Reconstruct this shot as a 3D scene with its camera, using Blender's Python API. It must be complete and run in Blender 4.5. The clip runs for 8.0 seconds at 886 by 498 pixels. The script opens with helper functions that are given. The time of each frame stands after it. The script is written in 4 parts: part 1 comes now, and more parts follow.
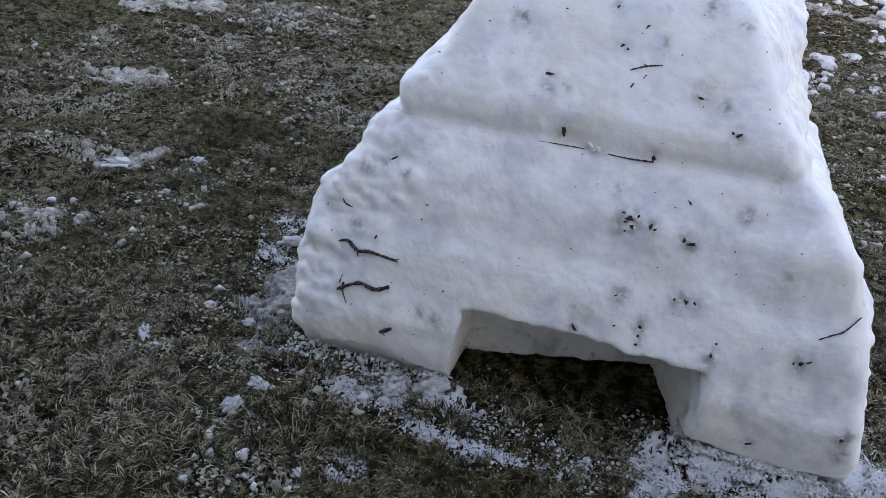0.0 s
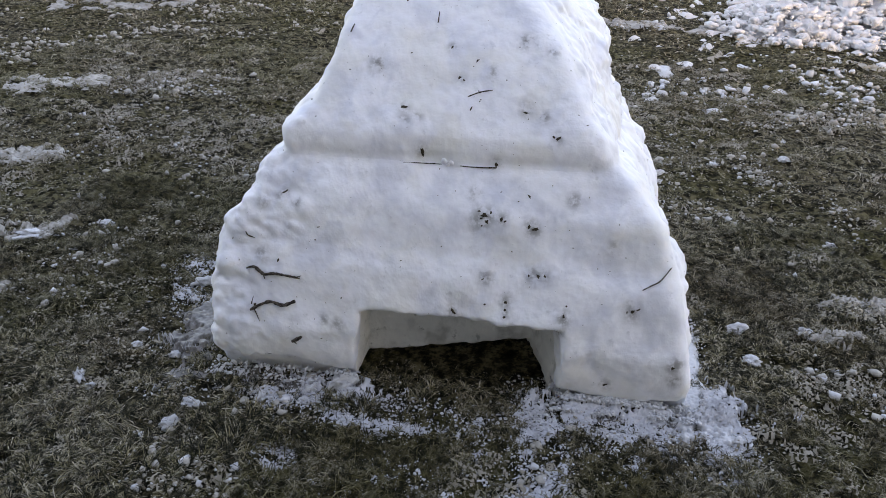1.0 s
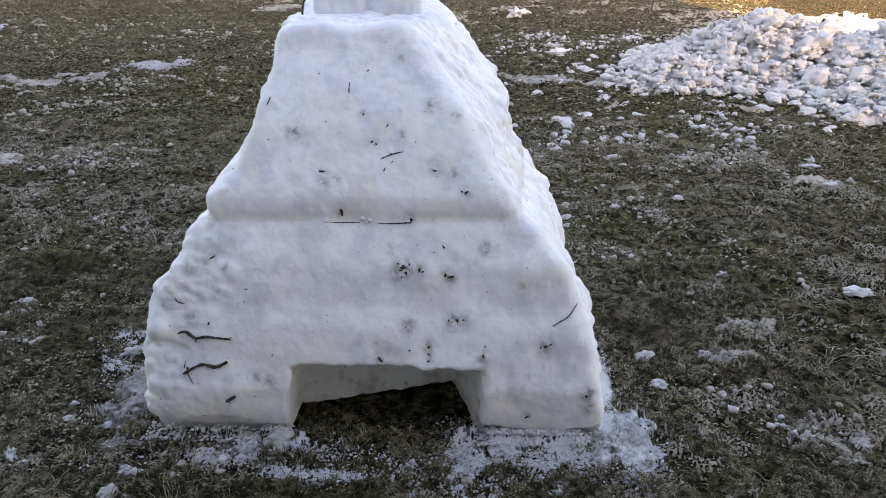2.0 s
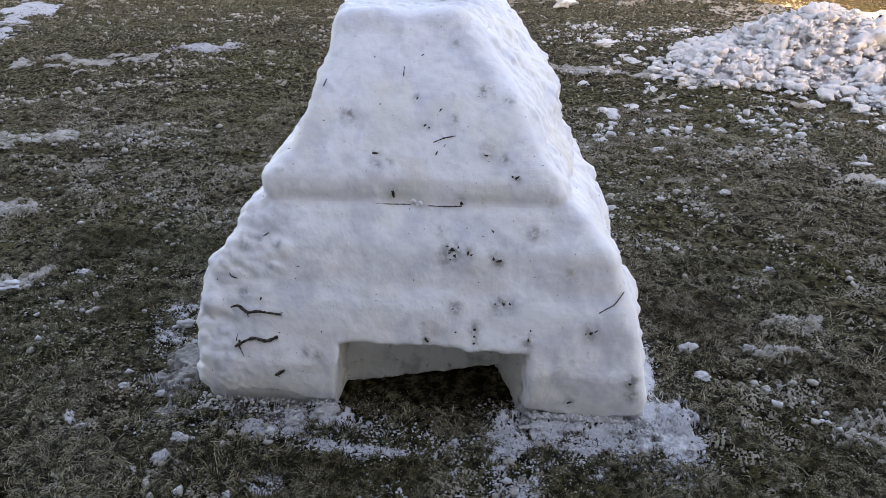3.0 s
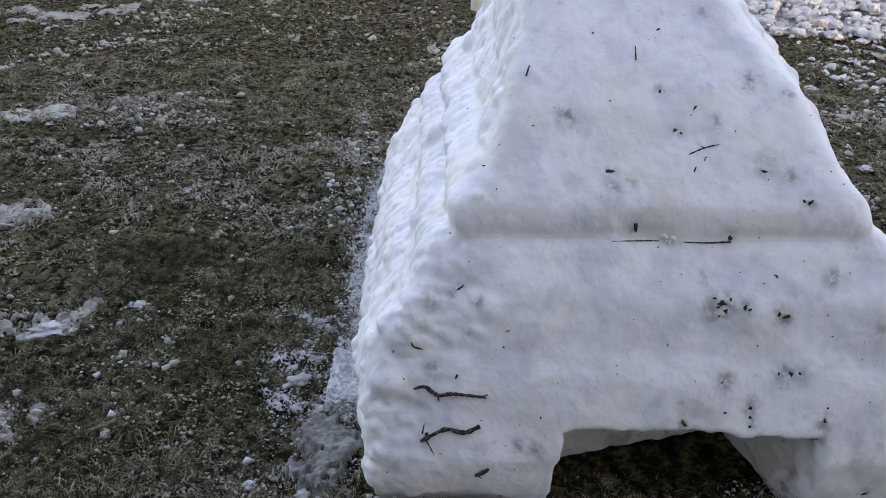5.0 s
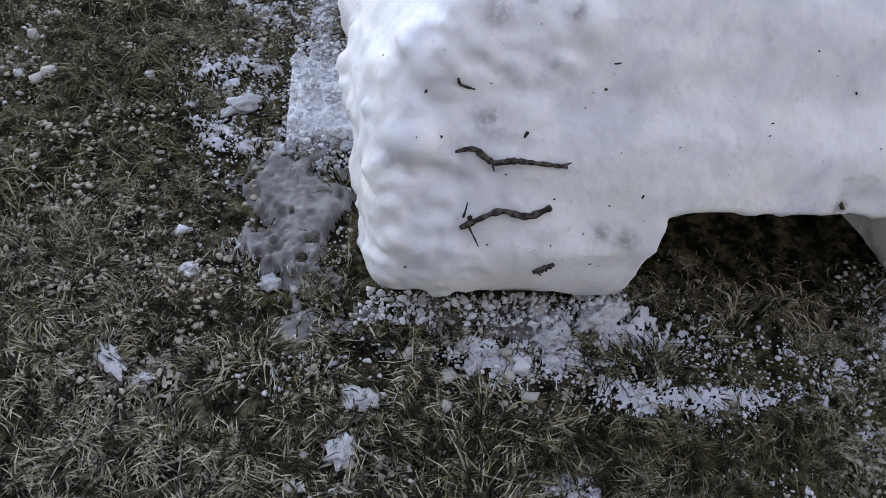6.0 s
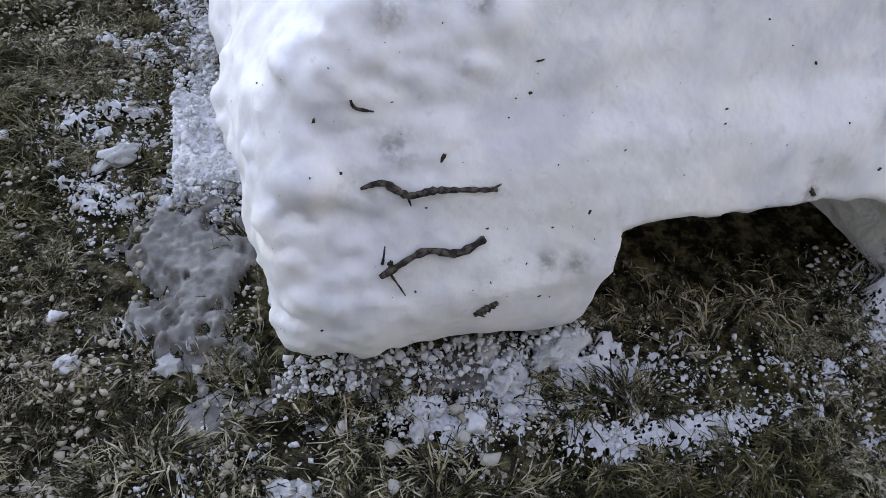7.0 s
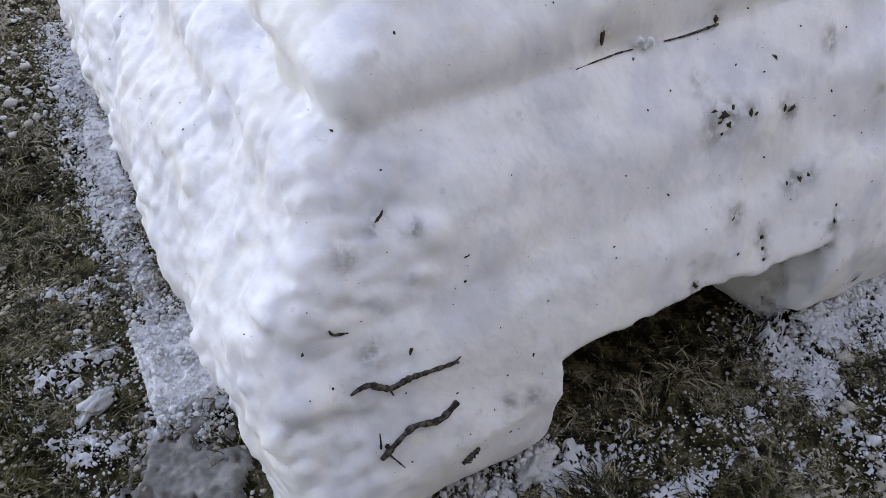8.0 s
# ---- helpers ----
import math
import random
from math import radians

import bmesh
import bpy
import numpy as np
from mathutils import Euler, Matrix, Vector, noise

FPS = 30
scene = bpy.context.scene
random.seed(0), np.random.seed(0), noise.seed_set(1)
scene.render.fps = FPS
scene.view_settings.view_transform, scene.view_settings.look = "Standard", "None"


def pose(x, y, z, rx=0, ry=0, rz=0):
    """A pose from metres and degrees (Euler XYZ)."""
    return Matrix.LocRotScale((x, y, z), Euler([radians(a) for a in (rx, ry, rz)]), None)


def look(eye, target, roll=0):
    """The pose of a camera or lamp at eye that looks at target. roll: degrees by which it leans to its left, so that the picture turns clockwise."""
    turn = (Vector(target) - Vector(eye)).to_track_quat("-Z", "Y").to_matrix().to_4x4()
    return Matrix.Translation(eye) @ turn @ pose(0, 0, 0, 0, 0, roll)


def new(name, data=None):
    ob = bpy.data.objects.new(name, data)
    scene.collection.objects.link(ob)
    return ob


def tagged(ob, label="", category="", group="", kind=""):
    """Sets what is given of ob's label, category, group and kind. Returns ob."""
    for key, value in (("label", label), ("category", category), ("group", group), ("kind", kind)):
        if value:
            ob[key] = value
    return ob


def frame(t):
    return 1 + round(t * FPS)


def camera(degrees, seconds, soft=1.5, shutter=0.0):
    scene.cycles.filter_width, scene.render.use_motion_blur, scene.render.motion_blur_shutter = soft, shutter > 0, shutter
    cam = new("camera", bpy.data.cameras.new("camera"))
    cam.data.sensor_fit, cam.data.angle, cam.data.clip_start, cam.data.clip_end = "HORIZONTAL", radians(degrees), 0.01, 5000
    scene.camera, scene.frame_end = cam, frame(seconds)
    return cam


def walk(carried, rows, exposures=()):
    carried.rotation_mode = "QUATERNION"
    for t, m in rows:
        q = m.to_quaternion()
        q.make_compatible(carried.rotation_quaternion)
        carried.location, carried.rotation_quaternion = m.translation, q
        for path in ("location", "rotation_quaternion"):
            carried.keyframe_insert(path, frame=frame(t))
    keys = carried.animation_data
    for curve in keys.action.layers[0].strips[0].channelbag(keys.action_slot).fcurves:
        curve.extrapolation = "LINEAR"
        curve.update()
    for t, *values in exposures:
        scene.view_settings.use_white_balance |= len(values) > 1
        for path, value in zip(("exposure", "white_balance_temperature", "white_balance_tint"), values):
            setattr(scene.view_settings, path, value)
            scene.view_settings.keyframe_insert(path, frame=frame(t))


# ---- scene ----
cam = camera(60.0, 8.0, soft=0.85)
PATH = [
    (0, (0.062, -1.495, 1.401), (-0.394, 0.138, 0.34), 4.7),
    (0.5, (0.097, -1.506, 1.409), (-0.277, 0.103, 0.281), 4.3),
    (1, (0.213, -1.83, 1.513), (-0.035, -0.095, 0.55), 0.7),
    (1.2, (0.244, -1.868, 1.56), (0.15, -0.083, 0.662), 0.7),
    (2.3, (0.244, -2.0, 1.578), (0.179, -0.185, 0.742), -0.6),
    (2.5, (0.243, -2.007, 1.577), (0.143, -0.201, 0.724), 0.1),
    (3, (0.204, -2.01, 1.572), (0.051, -0.211, 0.711), 0.2),
    (3.5, (0.153, -1.952, 1.555), (-0.098, -0.185, 0.65), 0.9),
    (3.9, (0.05, -1.737, 1.531), (-0.17, 0.066, 0.693), -0.0),
    (4, (0.025, -1.668, 1.533), (-0.283, 0.156, 0.771), -1.1),
    (4.2, (-0.068, -1.57, 1.54), (-0.425, 0.252, 0.797), -0.4),
    (5.3, (-0.67, -1.17, 1.473), (-0.615, 0.428, 0.272), 1.0),
    (5.5, (-0.698, -1.019, 1.377), (-0.69, 0.448, 0.017), 1.7),
    (6, (-0.786, -0.716, 1.158), (-0.552, 0.45, -0.45), 10.2),
    (6.3, (-0.787, -0.613, 1.074), (-0.442, 0.537, -0.525), 11.5),
    (6.5, (-0.773, -0.605, 1.058), (-0.409, 0.597, -0.498), 9.7),
    (6.8, (-0.723, -0.583, 1.044), (-0.339, 0.603, -0.519), 9.0),
    (7, (-0.723, -0.567, 1.038), (-0.353, 0.601, -0.543), 7.6),
    (7.5, (-0.713, -0.553, 1.076), (-0.369, 0.618, -0.509), 3.1),
    (8, (-0.816, -0.565, 1.267), (-0.155, 0.679, -0.153), 0.1),
]
walk(cam, [(t, look(eye, target, roll)) for t, eye, target, roll in PATH],
     exposures=[(0.0, 2.42, 7900, 22), (0.5, 2.62, 8100, 22), (1.0, 2.56, 8400, 23), (2.3, 2.40, 8300, 24), (4.2, 2.38, 8100, 24), (5.5, 2.26, 8200, 24), (6.0, 2.68, 8400, 25), (6.5, 2.97, 8500, 25), (7.0, 2.77, 8500, 25), (7.5, 2.84, 8600, 26), (8.0, 2.5, 8800, 26)])

# ---- world, sun and exposure ----
SUN_EL, SUN_AZ = 17.0, 166.5            # degrees; azimuth from +y towards +x
world = bpy.data.worlds.new("world")
scene.world = world
world.use_nodes = True
wn = world.node_tree
sky = wn.nodes.new("ShaderNodeTexSky")
sky.sky_type, sky.sun_disc = "NISHITA", False
sky.sun_elevation, sky.sun_rotation = radians(SUN_EL), radians(SUN_AZ)
sky.air_density, sky.dust_density, sky.ozone_density = 1.0, 2.5, 1.0
wn.links.new(sky.outputs[0], wn.nodes["Background"].inputs[0])
wn.nodes["Background"].inputs[1].default_value = 0.15
sun = new("sun", bpy.data.lights.new("sun", "SUN"))
sun.data.energy, sun.data.angle, sun.data.color = 5.0, radians(0.6), (1.0, 0.74, 0.40)
_az, _el = radians(SUN_AZ), radians(SUN_EL)
SUN_FROM = Vector((math.sin(_az) * math.cos(_el), math.cos(_az) * math.cos(_el), math.sin(_el)))
sun.matrix_world = look(SUN_FROM * 50, (0, 0, 0))


# ---- materials ----
class Mat:
    """A small builder of node materials in object space (all meshes lie at true size)."""

    def __init__(self, name, rough=0.8, sheen=0.25):
        self.m = bpy.data.materials.new(name)
        self.m.use_nodes = True
        self.t = self.m.node_tree
        self.b = self.t.nodes["Principled BSDF"]
        self.b.inputs["Roughness"].default_value = rough
        self.b.inputs["Specular IOR Level"].default_value = sheen
        self.co = self.t.nodes.new("ShaderNodeTexCoord").outputs["Object"]

    def n(self, kind, **sockets):
        node = self.t.nodes.new("ShaderNode" + kind)
        for k, v in sockets.items():
            key = k.replace("_", " ")
            if isinstance(v, bpy.types.NodeSocket):
                self.t.links.new(v, node.inputs[key])
            else:
                node.inputs[key].default_value = v
        return node

    def noise(self, scale, detail=4, rough=0.55, distort=0.0):
        return self.n("TexNoise", Vector=self.co, Scale=scale, Detail=detail, Roughness=rough, Distortion=distort).outputs["Fac"]

    def ramp(self, fac, lo, hi, a=0.0, b=1.0):
        node = self.t.nodes.new("ShaderNodeMapRange")
        node.interpolation_type = "SMOOTHSTEP"
        self.t.links.new(fac, node.inputs[0])
        for i, v in enumerate((lo, hi, a, b)):
            node.inputs[i + 1].default_value = v
        return node.outputs[0]

    def mix(self, fac, a, b):
        node = self.t.nodes.new("ShaderNodeMix")
        node.data_type = "RGBA"
        for i, v in ((0, fac), (6, a), (7, b)):
            if isinstance(v, bpy.types.NodeSocket):
                self.t.links.new(v, node.inputs[i])
            elif i == 0:
                node.inputs[0].default_value = v
            else:
                node.inputs[i].default_value = (*v, 1)
        return node.outputs[2]

    def math(self, op, a, b):
        node = self.t.nodes.new("ShaderNodeMath")
        node.operation = op
        for i, v in enumerate((a, b)):
            if isinstance(v, bpy.types.NodeSocket):
                self.t.links.new(v, node.inputs[i])
            else:
                node.inputs[i].default_value = v
        return node.outputs[0]

    def colour(self, socket):
        self.t.links.new(socket, self.b.inputs["Base Color"])

    def bump(self, height, strength, distance, below=None):
        node = self.n("Bump", Height=height, Strength=strength, Distance=distance)
        if below is not None:
            self.t.links.new(below, node.inputs["Normal"])
        self.t.links.new(node.outputs[0], self.b.inputs["Normal"])
        return node.outputs[0]


def snow_material(name, clean, stain, stains, bumps, sss=0.25, grime=False):
    s = Mat(name, 0.62)
    big = s.ramp(s.noise(11.0, 4, 0.55), 0.50, 0.74)
    spot = s.ramp(s.noise(34, 4, 0.6), 0.61, 0.74)
    c = s.mix(s.math("MULTIPLY", big, stains), clean, stain)
    c = s.mix(s.math("MULTIPLY", spot, stains * 0.8), c, [0.72 * v for v in stain])
    fine = s.ramp(s.noise(240, 2), 0.3, 0.75, 0.0, 0.05)
    c = s.mix(fine, c, (0.55, 0.56, 0.58))
    if grime:
        # soil that has soaked into the snow round each crumb of dirt
        soak = s.t.nodes.new("ShaderNodeAttribute")
        soak.attribute_name = "grime"
        c = s.mix(s.math("MULTIPLY", soak.outputs["Fac"], s.ramp(s.noise(46, 4, 0.6), 0.38, 0.62, 0.22, 0.88)), c, (0.21, 0.205, 0.20))
        # patting and scraping has drawn greyish wet smears down the faces
        long = s.n("VectorMath", Vector=s.co)
        long.operation = "MULTIPLY"
        long.inputs[1].default_value = (1.0, 1.0, 0.7)
        smear = s.n("TexNoise", Vector=long.outputs[0], Scale=15.0, Detail=5, Roughness=0.6, Distortion=0.9).outputs["Fac"]
        c = s.mix(s.ramp(smear, 0.52, 0.74, 0.0, 0.34), c, (0.62, 0.64, 0.71))
        wet = s.n("TexNoise", Vector=long.outputs[0], Scale=9.0, Detail=3, Roughness=0.5, Distortion=0.4).outputs["Fac"]
        c = s.mix(s.ramp(wet, 0.48, 0.66, 0.0, 0.52), c, (0.66, 0.685, 0.77))
        # faint cream patches: warm reflected light put into the colour
        c = s.mix(s.ramp(s.noise(4.5, 3, 0.5, 0.4), 0.50, 0.64, 0.0, 0.55), c, (0.88, 0.865, 0.82))
    s.colour(c)
    b1 = s.bump(s.noise(24 if grime else 30, 3, 0.45), bumps * (1.0 if grime else 1.2), 0.014)
    b2 = s.bump(s.noise(95 if grime else 120, 3, 0.5), bumps * (0.32 if grime else 0.55), 0.004, b1)
    s.bump(s.noise(600, 2, 0.5), bumps * (0.2 if grime else 0.3), 0.0012, b2)
    s.b.inputs["Subsurface Weight"].default_value = sss
    s.b.inputs["Subsurface Radius"].default_value = (0.012, 0.014, 0.018)
    s.b.inputs["Subsurface Scale"].default_value = 1.0
    return s.m


PACKED = snow_material("packed_snow", (0.925, 0.935, 0.99), (0.60, 0.615, 0.66), 0.45, 0.36, 0.2, True)
ICY = snow_material("icy_crumbs", (0.60, 0.61, 0.64), (0.36, 0.36, 0.36), 0.7, 0.5, 0.0)
FROST = snow_material("frost", (0.335, 0.300, 0.240), (0.19, 0.165, 0.12), 0.8, 0.5, 0.0)
DULL = snow_material("dull_snow", (0.42, 0.40, 0.365), (0.26, 0.24, 0.20), 0.7, 0.5, 0.0)
HEAPED = snow_material("heaped_snow", (0.66, 0.655, 0.66), (0.50, 0.49, 0.47), 0.5, 0.9, 0.0)
CLODDY = snow_material("clod_snow", (0.66, 0.655, 0.66), (0.50, 0.49, 0.47), 0.4, 0.12, 0.0)
NICHE_SNOW = snow_material("niche_snow", (0.84, 0.835, 0.82), (0.42, 0.41, 0.39), 0.8, 0.5, 0.0)
# darker copy of ICY for the front slush: overhang shade put into the colour
SHADED_SLUSH = snow_material("shaded_slush", (0.56, 0.57, 0.61), (0.30, 0.30, 0.32), 0.8, 0.5, 0.0)
# far snow kept dark: shade over the lawn edge put into the base colour
LYING = snow_material("lying_snow", (0.36, 0.37, 0.40), (0.26, 0.26, 0.26), 0.7, 0.5, 0.0)
LOOSE = snow_material("loose_snow", (0.80, 0.81, 0.84), (0.55, 0.54, 0.52), 0.5, 0.5, 0.0)
DIRTY = snow_material("old_snow", (0.30, 0.285, 0.26), (0.12, 0.11, 0.09), 0.9, 0.6, 0.0)

_s = Mat("ice_slush", 0.5, 0.35)
_s.colour(_s.mix(_s.ramp(_s.noise(30, 5, 0.6), 0.35, 0.7), (0.12, 0.112, 0.106), (0.29, 0.279, 0.270)))
_s.bump(_s.noise(60, 4), 0.25, 0.004)
SLUSH = _s.m

_s = Mat("frosted_soil", 0.95, 0.04)
_c = _s.mix(_s.ramp(_s.noise(17, 5, 0.7), 0.40, 0.62), (0.016, 0.014, 0.008), (0.20, 0.17, 0.10))
_c = _s.mix(_s.ramp(_s.noise(1.3, 4), 0.42, 0.62, 0.0, 0.5), _c, (0.11, 0.10, 0.035))
_patch = _s.ramp(_s.math("ADD", _s.math("MULTIPLY", _s.noise(2.2, 4, 0.6, 0.5), 0.5), _s.math("MULTIPLY", _s.noise(8, 4, 0.65), 0.5)), 0.48, 0.58)
_grain = _s.ramp(_s.noise(85, 4, 0.7), 0.48, 0.62)
_c = _s.mix(_s.math("MULTIPLY", _s.math("ADD", _s.math("MULTIPLY", _patch, 0.50), 0.12), _grain), _c, (0.27, 0.245, 0.19))
# dark pores: the shade between tufts, put into the colour
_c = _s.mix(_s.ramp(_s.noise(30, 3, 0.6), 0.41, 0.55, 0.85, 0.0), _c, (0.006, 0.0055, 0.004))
_s.colour(_c)
_s.bump(_s.noise(60, 5, 0.7), 1.0, 0.02, _s.bump(_s.noise(19, 4, 0.6), 1.0, 0.05))
SOIL = _s.m

def grass_material(name, low, high, brown, green, pore_shade):
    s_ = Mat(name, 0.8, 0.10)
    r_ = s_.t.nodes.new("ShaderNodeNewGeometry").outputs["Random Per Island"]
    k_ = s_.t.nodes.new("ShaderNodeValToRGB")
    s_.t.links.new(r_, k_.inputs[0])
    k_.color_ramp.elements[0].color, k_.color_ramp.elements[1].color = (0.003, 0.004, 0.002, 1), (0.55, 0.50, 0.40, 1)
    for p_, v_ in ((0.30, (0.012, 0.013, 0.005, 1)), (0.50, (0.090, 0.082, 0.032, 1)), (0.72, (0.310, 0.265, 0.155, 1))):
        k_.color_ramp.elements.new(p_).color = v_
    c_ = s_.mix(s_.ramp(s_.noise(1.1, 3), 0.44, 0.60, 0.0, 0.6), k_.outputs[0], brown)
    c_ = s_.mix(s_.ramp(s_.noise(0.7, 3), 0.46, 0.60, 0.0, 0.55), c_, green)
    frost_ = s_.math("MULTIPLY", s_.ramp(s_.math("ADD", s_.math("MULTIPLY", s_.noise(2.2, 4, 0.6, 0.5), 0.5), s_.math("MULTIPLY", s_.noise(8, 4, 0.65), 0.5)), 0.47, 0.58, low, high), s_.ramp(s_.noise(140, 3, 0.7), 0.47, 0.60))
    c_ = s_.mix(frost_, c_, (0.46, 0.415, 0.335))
    # dark spots stand for shade between tufts, painted into the blades
    s_.colour(s_.mix(s_.ramp(s_.noise(32, 3, 0.6), 0.41, 0.55, pore_shade, 0.0), c_, (0.006, 0.007, 0.003)))
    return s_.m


# darker near copy, brighter mid-lawn copy: brightness put into the colour, besides frost
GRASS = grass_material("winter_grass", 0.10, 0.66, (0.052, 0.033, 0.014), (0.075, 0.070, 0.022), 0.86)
PALE_FROSTED = grass_material("pale_frosted_grass", 0.40, 0.95, (0.150, 0.112, 0.062), (0.165, 0.158, 0.070), 0.50)

_s = Mat("twig_bark", 0.85)
_s.colour(_s.mix(_s.ramp(_s.noise(120, 4), 0.4, 0.62), (0.022, 0.018, 0.016), (0.11, 0.095, 0.08)))
_s.bump(_s.noise(260, 3), 0.8, 0.001)
BARK = _s.m
_s = Mat("dead_leaf", 0.8)
_s.colour(_s.mix(_s.ramp(_s.noise(90, 3), 0.35, 0.65), (0.016, 0.014, 0.012), (0.075, 0.058, 0.035)))
LEAF = _s.m
_s = Mat("white_painted_pipe", 0.42, 0.5)
_s.colour(_s.mix(_s.ramp(_s.noise(12, 4), 0.45, 0.75), (0.72, 0.71, 0.68), (0.55, 0.53, 0.48)))
PIPE = _s.m
_s = Mat("shade_wall_face", 0.75)
_s.colour(_s.mix(_s.ramp(_s.noise(1.5, 4), 0.4, 0.7), (0.34, 0.32, 0.30), (0.27, 0.26, 0.24)))
SHADE_WALL = _s.m


# ---- helpers for forms ----
def value_noise(shape, origin, step, cell, seed):
    """Smooth lattice noise in -1..1 on a regular grid."""
    rng = np.random.default_rng(seed)
    ax = []
    for n_, o_ in zip(shape, origin):
        u = (np.arange(n_) * step + o_) / cell
        u = u - math.floor(u[0])
        i = np.floor(u).astype(int)
        f = (u - i).astype(np.float32)
        ax.append((i, f * f * (3 - 2 * f)))
    g = rng.uniform(-1, 1, [a[0][-1] + 2 for a in ax]).astype(np.float32)
    for d, (i, f) in enumerate(ax):
        fs = f.reshape([-1 if k == d else 1 for k in range(g.ndim)])
        g = np.take(g, i, d) * (1 - fs) + np.take(g, i + 1, d) * fs
    return g


def surface(vol, origin, step):
    """A quad skin round the inside (negative values) of a sampled solid."""
    s = vol < 0
    c = sum(s[i:s.shape[0] - 1 + i, j:s.shape[1] - 1 + j, k:s.shape[2] - 1 + k].astype(np.int8)
            for i in (0, 1) for j in (0, 1) for k in (0, 1))
    cells = np.argwhere((c > 0) & (c < 8))
    idx = np.full(c.shape, -1, np.int32)
    idx[tuple(cells.T)] = np.arange(len(cells))
    acc, cnt = np.zeros((len(cells), 3)), np.zeros(len(cells))
    for a in range(3):
        o1, o2 = [d for d in range(3) if d != a]
        for p in (0, 1):
            for q in (0, 1):
                off = np.zeros(3, int)
                off[o1], off[o2] = p, q
                end = off.copy()
                end[a] = 1
                v0, v1 = vol[tuple((cells + off).T)], vol[tuple((cells + end).T)]
                hit = (v0 < 0) != (v1 < 0)
                w = np.where(hit, v0 / np.where(hit, v0 - v1, 1), 0)
                pos = np.tile(off.astype(float), (len(cells), 1))
                pos[:, a] = w
                acc[hit] += pos[hit]
                cnt[hit] += 1
    verts = (cells + acc / cnt[:, None]) * step + np.array(origin)
    faces = []
    for a in range(3):
        o1, o2 = [(1, 2), (2, 0), (0, 1)][a]
        lo, hi = [slice(None)] * 3, [slice(None)] * 3
        lo[a], hi[a] = slice(0, -1), slice(1, None)
        s0, s1 = s[tuple(lo)], s[tuple(hi)]
        e = np.argwhere(s0 != s1)
        e = e[(e[:, o1] > 0) & (e[:, o2] > 0) & (e[:, o1] < vol.shape[o1] - 1) & (e[:, o2] < vol.shape[o2] - 1)]
        out = s0[tuple(e.T)]
        ring = []
        for p, q in ((1, 1), (0, 1), (0, 0), (1, 0)):
            k = e.copy()
            k[:, o1] -= p
            k[:, o2] -= q
            ring.append(idx[tuple(k.T)])
        f = np.stack(ring, 1)
        f[~out] = f[~out][:, ::-1]
        faces.append(f)
    return verts, np.concatenate(faces)


def mesh_from(name, verts, faces, smooth=True):
    """A mesh from arrays; all faces have the same number of corners."""
    verts, faces = np.asarray(verts, np.float32), np.asarray(faces, np.int32)
    me = bpy.data.meshes.new(name)
    n_, k = len(faces), faces.shape[1]
    me.vertices.add(len(verts))
    me.vertices.foreach_set("co", verts.ravel())
    me.loops.add(n_ * k)
    me.loops.foreach_set("vertex_index", faces.ravel())
    me.polygons.add(n_)
    me.polygons.foreach_set("loop_start", np.arange(n_, dtype=np.int32) * k)
    me.polygons.foreach_set("loop_total", np.full(n_, k, np.int32))
    me.polygons.foreach_set("use_smooth", np.full(n_, smooth))
    me.update(calc_edges=True)
    me.validate()
    return me


def obj(name, me, material, parent=None, label=""):
    ob = new(name, me)
    if not me.materials:
        me.materials.append(material)
    if parent is not None:
        ob.parent = parent
    return tagged(ob, label)


def part(name, bm, material, parent, label=""):
    me = bpy.data.meshes.new(name)
    bm.to_mesh(me)
    bm.free()
    me.polygons.foreach_set("use_smooth", np.ones(len(me.polygons), bool))
    return obj(name, me, material, parent, label)


def smax(a, b, k):
    h = np.clip(0.5 + 0.5 * (a - b) / k, 0, 1)
    return a * h + b * (1 - h) + k * h * (1 - h)


def tube(name, pts, radii, material, parent=None, label="", sides=8, rough=0.25, seed=1):
    """A knobbly tapered stick along a smoothed line."""
    rng = random.Random(seed)
    pts = [Vector(p) for p in pts]
    line, rad = [], []
    for i in range(len(pts) - 1):
        p0, p1, p2, p3 = pts[max(i - 1, 0)], pts[i], pts[i + 1], pts[min(i + 2, len(pts) - 1)]
        for k in range(7):
            u = k / 7
            line.append(0.5 * (2 * p1 + (p2 - p0) * u + (2 * p0 - 5 * p1 + 4 * p2 - p3) * u * u + (3 * p1 - p0 - 3 * p2 + p3) * u ** 3))
            rad.append(radii[i] * (1 - u) + radii[i + 1] * u)
    line.append(pts[-1])
    rad.append(radii[-1])
    bm = bmesh.new()
    rings = []
    for i, p in enumerate(line):
        d = (line[min(i + 1, len(line) - 1)] - line[max(i - 1, 0)]).normalized()
        u = d.orthogonal().normalized()
        v = d.cross(u)
        r = rad[i] * (1 + rough * rng.uniform(-1, 1))
        rings.append([bm.verts.new(p + (u * math.cos(2 * math.pi * k / sides) + v * math.sin(2 * math.pi * k / sides)) * r * (1 + rough * 0.4 * rng.uniform(-1, 1)))
                      for k in range(sides)])
    for a, b in zip(rings, rings[1:]):
        for k in range(sides):
            bm.faces.new((a[k], a[(k + 1) % sides], b[(k + 1) % sides], b[k]))
    bm.faces.new(rings[0][::-1])
    bm.faces.new(rings[-1])
    bmesh.ops.recalc_face_normals(bm, faces=bm.faces)
    return part(name, bm, material, parent, label)


